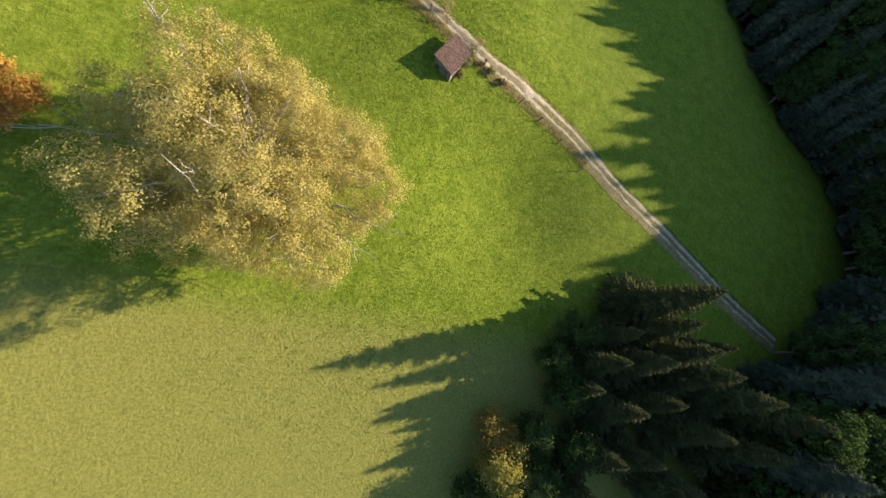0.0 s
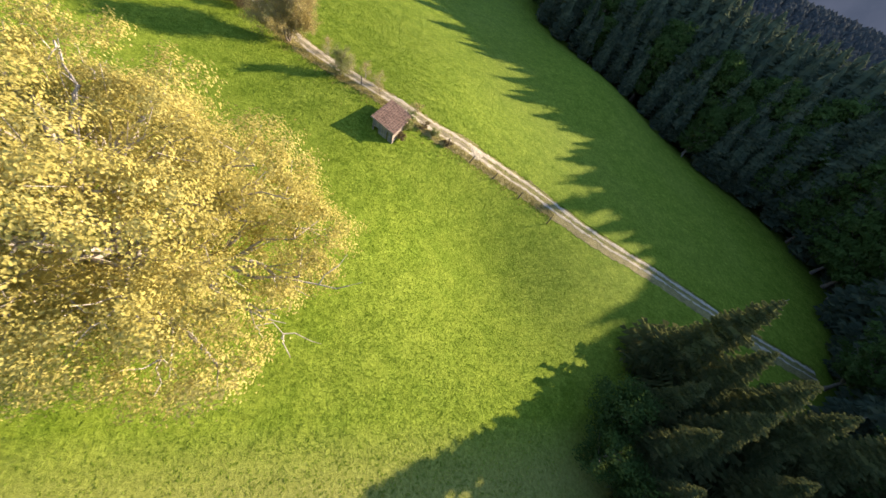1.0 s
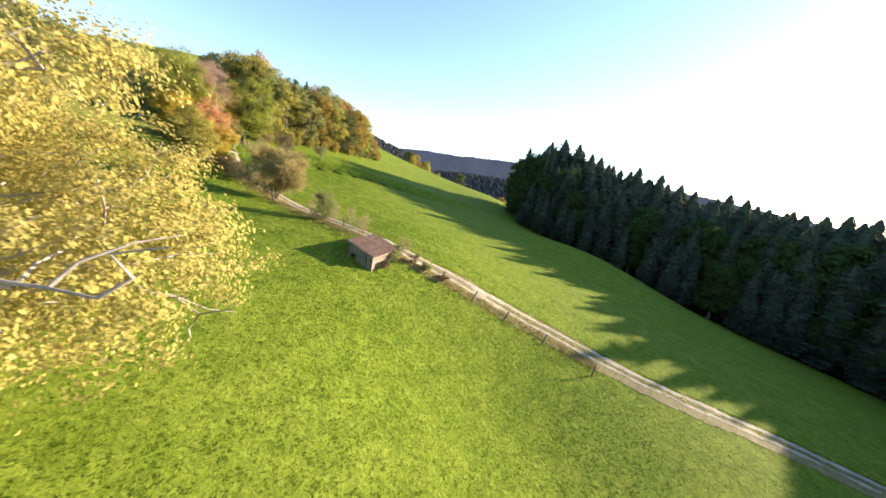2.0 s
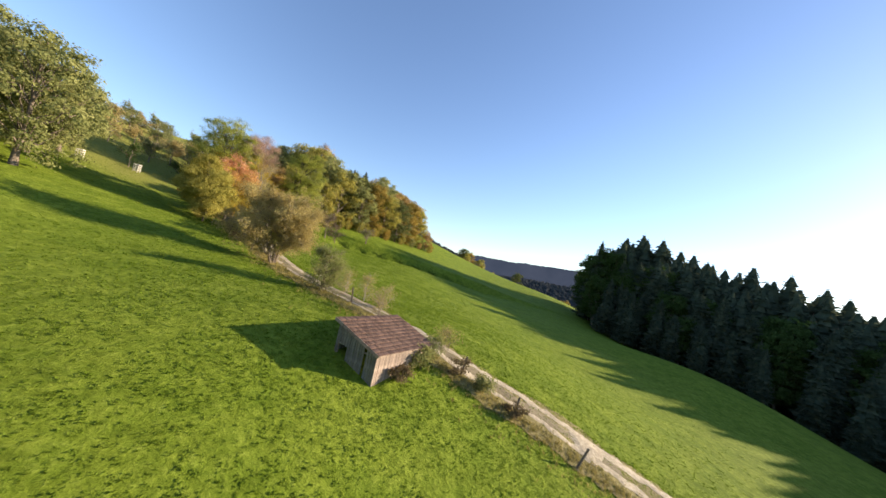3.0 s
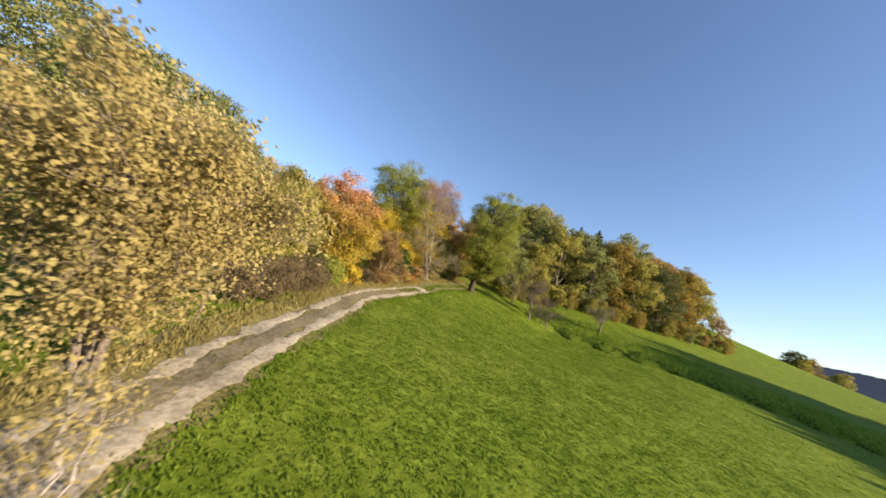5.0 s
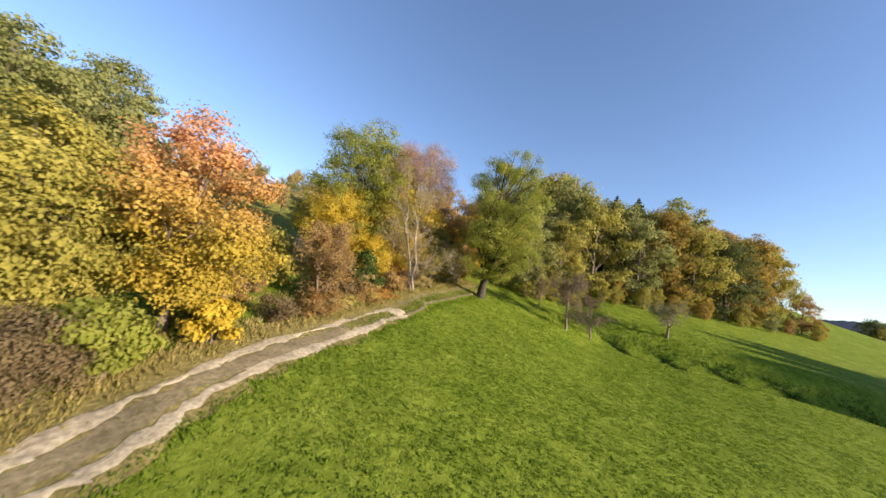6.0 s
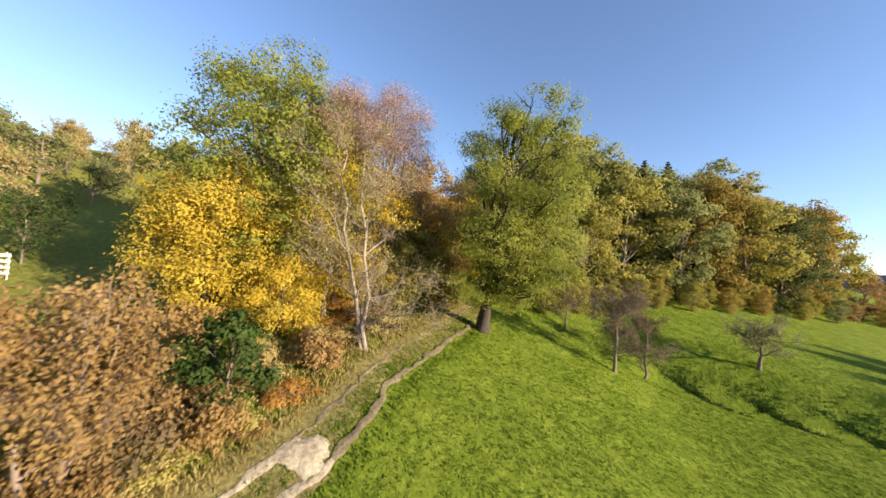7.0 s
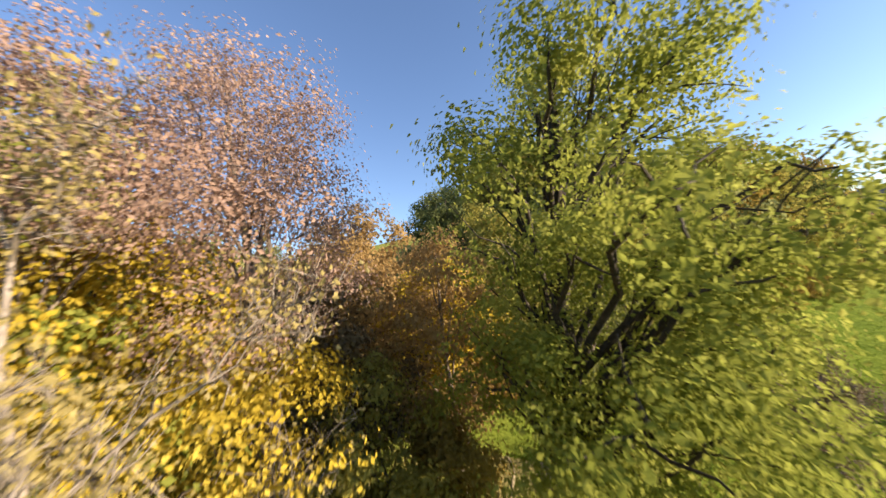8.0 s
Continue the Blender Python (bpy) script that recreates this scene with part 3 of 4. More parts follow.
# oaks at the top left of the meadow
for i, (sx, sy, h, r) in enumerate([(-50.0, 40.0, 17.0, 6.8), (-58, 47, 16.0, 6.6), (-66, 43, 18, 7.5), (-62, 54, 11.0, 4.6), (-72, 50, 14.5, 6.5), (-64, 34, 20, 8.0), (-55, 33.5, 9, 4.5), (-79, 53, 17, 6.0)]):
    broad_tree("oak_tree", sx, sy, h, r, 0.6, GREEN_LEAF, "tall olive-green oak at the meadow's upper edge", 30 + i, int(420 * r * r) + 6000, 0.29, 0.34, (0, 0), 26, None, 0.2, 0.42, "oaks at the upper edge", hollow=0.35)

# group round the orange maple by the track
broad_tree("maple_tree", -36.2, 57.0, 10.8, 3.9, 0.8, MAPLE_LEAF, "orange and yellow maple beside the track", 41, 46000, 0.15, 0.22, (0.3, 0.2), 20, None, 0.3, 0.3, hollow=0.35, airy=(0.2, 0.5, 0.8))
broad_tree("field_maple", -37.2, 52.4, 9.4, 4.0, 0.6, FIELD_LEAF, "yellow-green field maple behind the hedge", 42, 46000, 0.16, 0.2, (0, 0), 20, None, 0.3, 0.32)
broad_tree("field_maple", -35.0, 50.6, 5.6, 2.6, 0.4, FIELD_LEAF, "low yellow-green field maple behind the hedge", 40, 18000, 0.15, 0.12, (0, 0), 12, None, 0.2, 0.3)
broad_tree("hazel_bush", -31.8, 55.0, 3.2, 1.5, 0.2, LIME_LEAF, "bright yellow-green hazel bush beside the track", 43, 4600, 0.17, 0.06, (0, 0), 9, None, 0.2, 0.2, category="bush")
broad_tree("hazel_bush", -34.2, 58.6, 2.4, 1.3, 0.2, YELLOW_LEAF, "golden-leaved bush beside the track", 39, 3600, 0.17, 0.06, (0, 0), 9, None, 0.2, 0.2, category="bush")
twiggy_tree("cherry_tree", -39.4, 66.4, 6.6, 3.2, "rust-brown half-bare cherry tree on the bank", 44, RUST_LEAF, 14000, 0.12, 0.1, None, 4, 0.12, 7, twigs=12)
broad_tree("elder_bush", -42.2, 62.8, 5.0, 2.8, 0.3, FIELD_LEAF, "yellow-green elder bush on the bank", 45, 7000, 0.2, 0.1, (0, 0), 12, None, 0.2, 0.28, category="bush")
broad_tree("holly_bush", -41.2, 70.9, 4.2, 2.1, 0.2, DARK_LEAF, "dark green evergreen bush on the bank", 46, 5200, 0.17, 0.07, (0, 0), 10, None, 0.2, 0.2, category="bush")
broad_tree("bramble_bush", -42.4, 75.4, 2.2, 1.8, 0.1, RUST_LEAF, "rust-brown bramble on the bank", 38, 3600, 0.17, 0.05, (0, 0), 9, None, 0.2, 0.25, category="bush")

def thicket():
    rng = np.random.default_rng(23)
    leaf = [RUST_LEAF, BROWN_LEAF, BEIGE_LEAF, OAK_LEAF, ORANGE_LEAF]
    words = ["rust-brown", "dull brown", "beige", "yellow-green", "orange"]
    kinds = [broad_tree("scrub_bush", -40.5 - 2.0 * k, 60.5 + k, 2.0, 1.7, 0.05, leaf[k], f"{words[k]} scrub bush on the bank above the track", 24 + k, 3800, 0.13, 0.05, (0, 0), 12, None, 0.2, 0.28, "scrub on the bank", hollow=0.3, category="bush") for k in range(5)]
    for i in range(34):
        k = rng.integers(int(len(LINE) * 0.6), int(len(LINE) * 0.93))
        x, y = LINE[k] - SIDE[k] * (2.6 + rng.gamma(1.6, 1.3))
        if not 55 < y < 86:
            continue
        s = rng.uniform(0.55, 1.1)
        copy_thing(kinds[(0, 0, 1, 2, 1, 3)[rng.integers(0, 6)]], Matrix.Translation((x, y, z_at(x, y))) @ Matrix.Rotation(rng.uniform(0, 6.28), 4, "Z") @ Matrix.Diagonal((s, s, s * rng.uniform(0.7, 1.2), 1)))

    for i in range(26):
        k = rng.integers(int(len(LINE) * 0.82), int(len(LINE) * 0.97))
        x, y = LINE[k] - SIDE[k] * (2.0 + rng.gamma(1.5, 1.4))
        s = rng.uniform(0.5, 1.0)
        copy_thing(kinds[(0, 0, 2, 3, 1, 4)[rng.integers(0, 6)]], Matrix.Translation((x, y, z_at(x, y))) @ Matrix.Rotation(rng.uniform(0, 6.28), 4, "Z") @ Matrix.Diagonal((s, s, s * rng.uniform(0.6, 1.0), 1)))


thicket()

# trees where the track enters the wood
broad_tree("oak_tree", -51.0, 75.4, 18.4, 6.8, 1.0, LIME_LEAF, "tall green oak behind the golden maple", 47, 90000, 0.155, 0.4, (0.6, 0), 34, None, 0.2, 0.36, hollow=0.35, gaps=-0.12)
broad_tree("maple_tree", -49.6, 72.4, 9.4, 4.7, 0.1, YELLOW_LEAF, "golden yellow maple in front of the oak", 48, 60000, 0.13, 0.2, (0, 0), 30, None, 0.2, 0.34, hollow=0.3)
broad_tree("maple_tree", -48.8, 79.6, 13.0, 5.1, 0.3, YELLOW_LEAF, "golden maple behind the bare ash", 37, 80000, 0.12, 0.2, (0, 0), 20, None, 0.25, 0.35, hollow=0.3)
broad_tree("beech_tree", -47.2, 82.6, 18.0, 4.2, 8, PINK_LEAF, "thin-leaved rosy brown beech", 49, 60000, 0.08, 0.24, (0.2, -0.6), 26, TWIG, 0.35, 0.36, hollow=0.1, gaps=-0.1)
broad_tree("beech_tree", -47.6, 78.4, 16.6, 2.8, 11, PINK_LEAF, "slender rosy brown beech beside the golden maple", 33, 24000, 0.08, 0.18, (0.4, 0), 18, TWIG, 0.35, 0.34, hollow=0.1)
broad_tree("beech_tree", -47.2, 90.6, 12.5, 3.6, 2, RUST_LEAF, "brown young beech over the track", 31, 15000, 0.16, 0.18, (0.4, 0), 16, TWIG, 0.3, 0.4, hollow=0.2)
broad_tree("oak_tree", -42.5, 90.3, 20.0, 5.2, 0.9, LIME_LEAF, "tall oak in green leaf, trunk darkened as if in shade, beside the track", 50, 150000, 0.13, 0.5, (3.0, -2.3), 40, BARK_SHADED, -0.25, 0.36, hollow=0.3, gaps=-0.06, shift=(1.7, -0.6), airy=(0.12, 0.45, 0.65), blunt=0.28, per=60)
broad_tree("field_maple", -46.6, 75.0, 4.6, 2.8, 0.1, YELLOW_LEAF, "low golden field maple on the bank", 61, 24000, 0.11, 0.1, (0, 0), 16, None, 0.2, 0.3)
for i, (sx, sy, h, r) in enumerate([(-46.8, 84.6, 5.6, 2.8), (-46.2, 88.4, 5.0, 2.0), (-48.8, 87.6, 7.0, 3.0)]):
    broad_tree("field_maple", sx, sy, h, r, 0.1, (FIELD_LEAF, AMBER_LEAF, FIELD_LEAF)[i], "dense golden-olive field maple beside the track", 110 + i, 12000, 0.15, 0.1, (0, 0), 16, None, 0.2, 0.3, "field maples in the understory")
broad_tree("hornbeam_tree", -51.8, 87.0, 10.5, 4.2, 0.1, BROWN_LEAF, "dull brown hornbeam beyond the track", 62, 16000, 0.2, 0.18, (0, 0), 18, None, 0.25, 0.35)
broad_tree("hornbeam_tree", -57.0, 84.0, 13, 5.0, 0.1, GREEN_LEAF, "olive hornbeam behind the beeches", 63, 16000, 0.24, 0.2, (0, 0), 18, None, 0.25, 0.4)
broad_tree("hornbeam_tree", -57.0, 95.0, 14, 5.4, 0.1, RUST_LEAF, "rust-brown hornbeam deep in the wood", 64, 16000, 0.25, 0.2, (0, 0), 18, None, 0.25, 0.4)
broad_tree("hornbeam_tree", -49.6, 94.4, 11, 4.2, 0.2, YELLOW_LEAF, "golden hornbeam where the track enters the wood", 34, 20000, 0.19, 0.2, (0, 0), 16, None, 0.25, 0.32)
broad_tree("hornbeam_tree", -53.5, 90.0, 12, 4.4, 0.3, RUST_LEAF, "brown hornbeam beside the track in the wood", 35, 18000, 0.2, 0.2, (0, 0), 16, None, 0.25, 0.35)
broad_tree("hornbeam_tree", -47.0, 100.5, 12, 4.6, 0.3, OAK_LEAF, "yellow-green hornbeam beside the track in the wood", 36, 16000, 0.22, 0.2, (0, 0), 16, None, 0.25, 0.35)
twiggy_tree("ash_tree", -43.4, 78.9, 14.5, 5.2, "nearly bare tree with a pale forked trunk", 53, BEIGE_LEAF, 14000, 0.08, 0.15, BARK_ASH, 2, 0.12, 9, (-0.6, -1.4), twigs=18)
twiggy_tree("plum_tree", -33.9, 98.0, 8.2, 4.0, "bare twiggy plum tree on the meadow", 54, BROWN_LEAF, 6000, 0.09, 0.18, None, 1, 0.2, 11, twigs=20)
twiggy_tree("plum_tree", -32.4, 102.6, 6.0, 3.0, "smaller bare twiggy plum tree on the meadow", 55, BROWN_LEAF, 4000, 0.09, 0.13, None, 1, 0.2, 11, twigs=18)
twiggy_tree("apple_tree", -24.6, 109.0, 4.4, 4.2, "low spreading old apple tree by the gully", 56, GREEN_LEAF, 2500, 0.11, 0.2, None, 1, 0.35, 9, twigs=12)
twiggy_tree("plum_tree", -39.6, 101.0, 5.0, 2.4, "small bare tree at the wood's edge", 57, BROWN_LEAF, 400, 0.14, 0.1, None, 1, 0.3, 8, twigs=10)

# shrubs along the track
twiggy_tree("willow_tree", -19.0, 40.7, 8.6, 4.8, "pale beige half-bare willow beside the track", 58, BEIGE_LEAF, 70000, 0.12, 0.14, None, 6, 0.18, 9, twigs=15)
twiggy_tree("hawthorn_bush", -10.5, 34.0, 5.0, 2.2, "half-bare olive-green hawthorn bush beside the track", 59, GREEN_LEAF, 9000, 0.1, 0.06, None, 5, 0.15, 6, category="bush", twigs=10)
for i, (sx, sy) in enumerate([(-26.4, 46.2), (-27.6, 48.0), (-28.9, 49.8), (-30.2, 51.6), (-31.4, 53.2)]):
    broad_tree("hedge_shrub", sx, sy, 3.0, 1.8, 0.1, BROWN_LEAF, "dull brown hedge shrub beside the track", 60 + i, 10000, 0.085, 0.06, (0, 0), 12, None, 0.1, 0.28, "brown hedge", category="bush")
for i, (sx, sy, h) in enumerate([(0.9, 27.4, 1.9), (2.9, 26.7, 1.5), (4.9, 26.4, 1.3), (7.2, 25.6, 1.1), (0.2, 25.4, 1.6), (-0.9, 23.2, 1.0)]):
    broad_tree("bramble_bush", sx, sy, h, 0.9, 0.05, BROWN_LEAF if i % 2 else GREEN_LEAF, "low bramble and weeds beside the shed and track", 70 + i, 1500, 0.12, 0.03, (0, 0), 8, None, 0.1, 0.18, "brambles by the shed", category="bush", sink=0.1)
for i, (sx, sy, h) in enumerate([(-6.6, 35.2, 3.2), (-8.9, 37.0, 2.6), (-4.6, 33.9, 2.4), (-13.0, 40.2, 3.0)]):
    twiggy_tree("elder_sapling", sx, sy, h, 1.3, "branchy sapling with pale leaves on the track's verge", 120 + i, BEIGE_LEAF, 900, 0.09, 0.035, BARK_PALE, 3, 0.15, 5, category="bush", group="saplings on the verge")
twiggy_tree("elder_sapling", -4.3, 31.2, 2.6, 1.0, "thin elder sapling beside the shed", 77, BEIGE_LEAF, 260, 0.1, 0.03, None, 2, 0.2, 4, category="bush")
twiggy_tree("elder_sapling", 1.9, 29.6, 2.2, 1.2, "thin sapling with pale leaves beside the track", 78, BEIGE_LEAF, 500, 0.1, 0.03, None, 3, 0.2, 4, category="bush")


def ridge_wood():
    """The mixed autumn wood above the far meadow."""
    rng = np.random.default_rng(9)
    leaf = [GREEN_LEAF, FIELD_LEAF, AMBER_LEAF, RUST_LEAF, FIELD_LEAF, DEEP_LEAF]
    words = ["olive-green", "yellow-green", "amber", "rust-brown", "olive-yellow", "deep green"]
    kinds = [broad_tree("wood_tree", -66 - 5 * (k % 2), 128 + 7 * k, 20, 6.0, -2.5, leaf[k], f"{words[k]} broadleaf tree of the hillside wood", 80 + k, 15000, 0.36, 0.28, (0, 0), 20, None, 0.25, 0.55, "trees of the hillside wood", hollow=0.4) for k in range(6)]
    front = [(-44.5, 104, 0), (-41.5, 111, 4), (-38, 118, 1), (-34, 125, 0), (-30, 132, 2), (-26, 139, 4), (-22.5, 146, 5), (-18.5, 153, 2), (-14, 160, 1), (-10.5, 164.5, 3)]
    for i, (x, y, kind) in enumerate(front):
        for row in range(4):
            a, b = x - 7.0 * row + rng.uniform(-1.5, 1.5), y + 3.5 * row + rng.uniform(-2, 2)
            s = rng.uniform(0.9, 1.12) * (1.0 if row else 0.86) * (1.24 - 0.018 * i)
            if i < 2:
                s *= (0.6, 0.75)[i]
            if i == 9 and row == 0:
                s = 0.5
            m = Matrix.Translation((a, b, z_at(a, b))) @ Matrix.Rotation(rng.uniform(0, 6.28), 4, "Z") @ Matrix.Diagonal((s * rng.uniform(0.9, 1.1), s * rng.uniform(0.9, 1.1), s * rng.uniform(0.95, 1.12), 1))
            copy_thing(kinds[kind if row == 0 else rng.integers(0, 6)], m)
    for i, (x, y, kind) in enumerate(front):
        for k in range(3):
            a, b = x + 3.0 + rng.uniform(-1, 1.5), y + (k - 1) * 2.4
            s = rng.uniform(0.16, 0.26)
            copy_thing(kinds[rng.integers(0, 5)], Matrix.Translation((a, b, z_at(a, b))) @ Matrix.Rotation(rng.uniform(0, 6.28), 4, "Z") @ Matrix.Scale(s, 4))
    for x, y, s in [(-40, 131, 0.62), (-38, 140, 0.66), (-31, 148, 0.6), (-52, 122, 0.6)]:
        place_spruce(big, x, y, s * 1.5, x, "dark spruce among the broadleaf trees", "spruces of the hillside wood")
    # trees beyond the brow of the meadow and on the valley floor
    for i in range(26):
        az, r = radians(rng.uniform(2, 24)), rng.uniform(235, 360)
        x, y = r * math.sin(az), r * math.cos(az)
        copy_thing(kinds[rng.integers(0, 6)], Matrix.Translation((x, y, z_at(x, y))) @ Matrix.Scale(rng.uniform(0.7, 1.0), 4))


ridge_wood()

# ---- orchard on the upper slope ----
def orchard():
    rng = np.random.default_rng(17)
    kinds = [twiggy_tree("orchard_tree", -66, 88, 5.6, 3.6, "old half-bare apple tree in the orchard", 90, GREEN_LEAF, 2600, 0.2, 0.16, None, 1, 0.3, 5, group="orchard trees"),
             twiggy_tree("orchard_tree", -78, 76, 5.0, 3.4, "old half-bare apple tree with dull beige leaves in the orchard", 91, BEIGE_LEAF, 2600, 0.2, 0.15, None, 1, 0.3, 5, group="orchard trees")]
    for x, y in [(-74, 62), (-70, 100), (-82, 92), (-90, 84), (-92, 66), (-84, 108), (-98, 96), (-102, 78), (-76, 116), (-92, 120), (-100, 58), (-86, 54), (-63, 99), (-97, 110), (-68, 76), (-88, 72), (-106, 66), (-108, 88), (-110, 102), (-104, 116), (-112, 74), (-95, 47), (-107, 50), (-80, 84), (-73, 109), (-85, 64), (-79, 100), (-88, 100), (-94, 90), (-104, 106), (-98, 124), (-108, 112), (-66, 108), (-82, 122), (-90, 58), (-78, 68), (-70, 84), (-96, 72), (-105, 95), (-72, 92), (-114, 92), (-116, 82)]:
        copy_thing(kinds[rng.integers(0, 2)], Matrix.Translation((x, y, z_at(x, y))) @ Matrix.Rotation(rng.uniform(0, 6.28), 4, "Z") @ Matrix.Scale(rng.uniform(0.85, 1.35), 4))
    for i in range(22):  # along the brow
        x, y = -101 - rng.uniform(0, 6), 44 + i * 3.4 + rng.uniform(-1, 1)
        copy_thing(kinds[1 if rng.random() < 0.7 else 0], Matrix.Translation((x, y, z_at(x, y) - 0.4)) @ Matrix.Rotation(rng.uniform(0, 6.28), 4, "Z") @ Matrix.Diagonal((1.0, 1.0, rng.uniform(0.55, 0.85), 1)))
    twiggy_tree("orchard_tree", -61.0, 64.6, 4.6, 2.8, "young apple tree behind a white tree guard", 92, DARK_LEAF, 1800, 0.16, 0.08, None, 1, 0.35, 5, group="orchard trees")
    twiggy_tree("orchard_tree", -58.0, 72.6, 4.4, 2.8, "young apple tree behind a white tree guard", 93, DARK_LEAF, 1800, 0.16, 0.08, None, 1, 0.35, 5, group="orchard trees")


orchard()


def box(size, shift=(0, 0, 0), bevel=0.0):
    """A box as places and faces, its corners slightly eased by a second ring when bevel is given."""
    bm = bmesh.new()
    bmesh.ops.create_cube(bm, size=1.0)
    for v in bm.verts:
        v.co = Vector((v.co.x * size[0] + shift[0], v.co.y * size[1] + shift[1], v.co.z * size[2] + shift[2]))
    if bevel:
        bmesh.ops.bevel(bm, geom=bm.edges[:], offset=bevel, segments=1, affect="EDGES")
    return bm


def bm_mesh(name, bm, material):
    me = bpy.data.meshes.new(name)
    bm.to_mesh(me)
    bm.free()
    me.materials.append(material)
    return me


def tree_guard(x, y, turn):
    """A white slatted guard of four posts round a young tree."""
    thing = tagged(new("tree_guard"), "white slatted wooden tree guard on the slope", "tree guard", "white tree guards")
    thing.location, thing.rotation_euler = (x, y, z_at(x, y)), (0, 0, turn)
    post = bm_mesh("post", box((0.07, 0.07, 1.75), (0, 0, 0.65), 0.01), PALLET)
    slat = bm_mesh("slat", box((0.86, 0.025, 0.11), (0, 0, 0), 0.006), PALLET)
    for a in (-0.38, 0.38):
        for b in (-0.38, 0.38):
            part("post", post, thing).location = (a, b, 0)
    for k in range(4):
        for side in range(4):
            o = part("slat", slat, thing)
            q = Matrix.Rotation(side * math.pi / 2, 4, "Z") @ Matrix.Translation((0.0, -0.43, 0.35 + k * 0.34)) @ Matrix.Rotation(radians(1.5 * ((k * 3 + side) % 3 - 1)), 4, "Y")
            o.matrix_basis = q


tree_guard(-60.6, 55.8, 0.5)
tree_guard(-58.6, 63.8, 0.2)
tree_guard(-56.0, 71.2, 0.7)

# ---- shed ----
def shed():
    """Small lean-to barn: tiled roof falling to the valley side, board walls, open doorway in the gable."""
    rng = np.random.default_rng(21)
    thing = tagged(new("shed"), "small weathered board shed with a brown tiled lean-to roof", "shed")
    ex, length, depth, low, high = math.atan2(0.879, 0.478), 6.59, 3.81, 4.02, 5.29
    ox, oy = -2.36, 21.28
    base = z_at(ox, oy) - 0.1
    thing.location, thing.rotation_euler = (ox, oy, base), (0, 0, ex)
    low, high = low - base, high - base
    cx, sx = math.cos(ex), math.sin(ex)

    def floor(u, w):
        return z_at(ox + cx * u - sx * w, oy + sx * u + cx * w) - base

    def under(w):
        return low + (high - low) * w / depth - 0.16
    slope = math.atan2(high - low, depth)
    run = math.hypot(high - low, depth)
    u0, u1, w0, w1 = 0.22, 5.75, 0.22, 3.55

    def wall(name, a, b, material, wide, gap, skip=()):
        n = max(2, int(math.hypot(b[0] - a[0], b[1] - a[1]) / wide))
        ang = math.atan2(b[1] - a[1], b[0] - a[0])
        rail = bm_mesh("rail", box((math.hypot(b[0] - a[0], b[1] - a[1]) - 0.05, 0.07, 0.1)), material)
        body = part(name, rail, thing)
        inward = 0.06
        mid = Vector(((a[0] + b[0]) / 2 - math.sin(ang) * inward, (a[1] + b[1]) / 2 + math.cos(ang) * inward, 0))
        body.location = (mid.x, mid.y, min(under(a[1]), under(b[1])) - 0.14)
        body.rotation_euler = (0, 0, ang)
        inv = body.matrix_basis.inverted()
        for k in range(n):
            s = (k + 0.5) / n
            if any(lo < s < hi for lo, hi, _ in skip if _ == 0):
                continue
            u, w = a[0] + (b[0] - a[0]) * s, a[1] + (b[1] - a[1]) * s
            bottom = floor(u, w) - 0.12 + rng.uniform(-0.04, 0.05)
            for lo, hi, head in skip:
                if head and lo < s < hi:
                    bottom = floor(u, w) + head
            top = under(w) - rng.uniform(0, 0.02)
            if top - bottom < 0.1:
                continue
            me = bm_mesh("board", box((wide - gap, 0.028, top - bottom), (0, 0, (top + bottom) / 2), 0.006), material)
            o = part("board", me, body)
            o.matrix_basis = inv @ Matrix.Translation((u, w, 0)) @ Matrix.Rotation(ang, 4, "Z") @ Matrix.Translation((0, rng.uniform(-0.008, 0.008), 0)) @ Matrix.Rotation(rng.normal(0, 0.006), 4, "Y")

    wall("front_wall", (u0, w0), (u1, w0), OLD_WOOD, 0.165, 0.022)
    wall("gable_wall", (u0, w1), (u0, w0), GREY_WOOD, 0.19, 0.006, ((0.04, 0.32, 0.75), (0.70, 0.76, 0)))
    wall("gable_wall", (u1, w0), (u1, w1), GREY_WOOD, 0.21, 0.01)
    wall("back_wall", (u1, w1), (u0, w1), GREY_WOOD, 0.21, 0.01)
    for u in (u0 + 0.09, (u0 + u1) / 2, u1 - 0.09):
        for w in (w0 + 0.12, w1 - 0.12):
            h = under(w) - 0.05 - floor(u, w) + 0.3
            o = part("post", bm_mesh("post", box((0.14, 0.14, h), (0, 0, h / 2), 0.01), OLD_WOOD), thing)
            o.location = (u, w, floor(u, w) - 0.3)
    # roof
    deck = part("roof", bm_mesh("roof", box((length - 0.06, run - 0.04, 0.05), (0, 0, 0), 0.005), GREY_WOOD), thing, "brown clay tile roof")
    deck.matrix_basis = Matrix.Translation((length / 2, depth / 2, (low + high) / 2 - 0.06)) @ Matrix.Rotation(slope, 4, "X")
    for k in range(6):
        o = part("rafter", bm_mesh("rafter", box((0.08, run - 0.1, 0.12), (0, 0, 0), 0.006), OLD_WOOD), thing)
        o.matrix_basis = Matrix.Translation((0.25 + k * (length - 0.5) / 5, depth / 2, (low + high) / 2 - 0.145)) @ Matrix.Rotation(slope, 4, "X")
    for u in (0.0, length):
        o = part("barge_board", bm_mesh("barge_board", box((0.035, run + 0.04, 0.2), (0, 0, 0), 0.006), OLD_WOOD), thing, "weathered barge board")
        o.matrix_basis = Matrix.Translation((u, depth / 2, (low + high) / 2 - 0.08)) @ Matrix.Rotation(slope, 4, "X")
    # one tile: two shallow rolls across, thick front edge
    cols, rows = 27, 11
    tw, tl = length / cols, run / rows
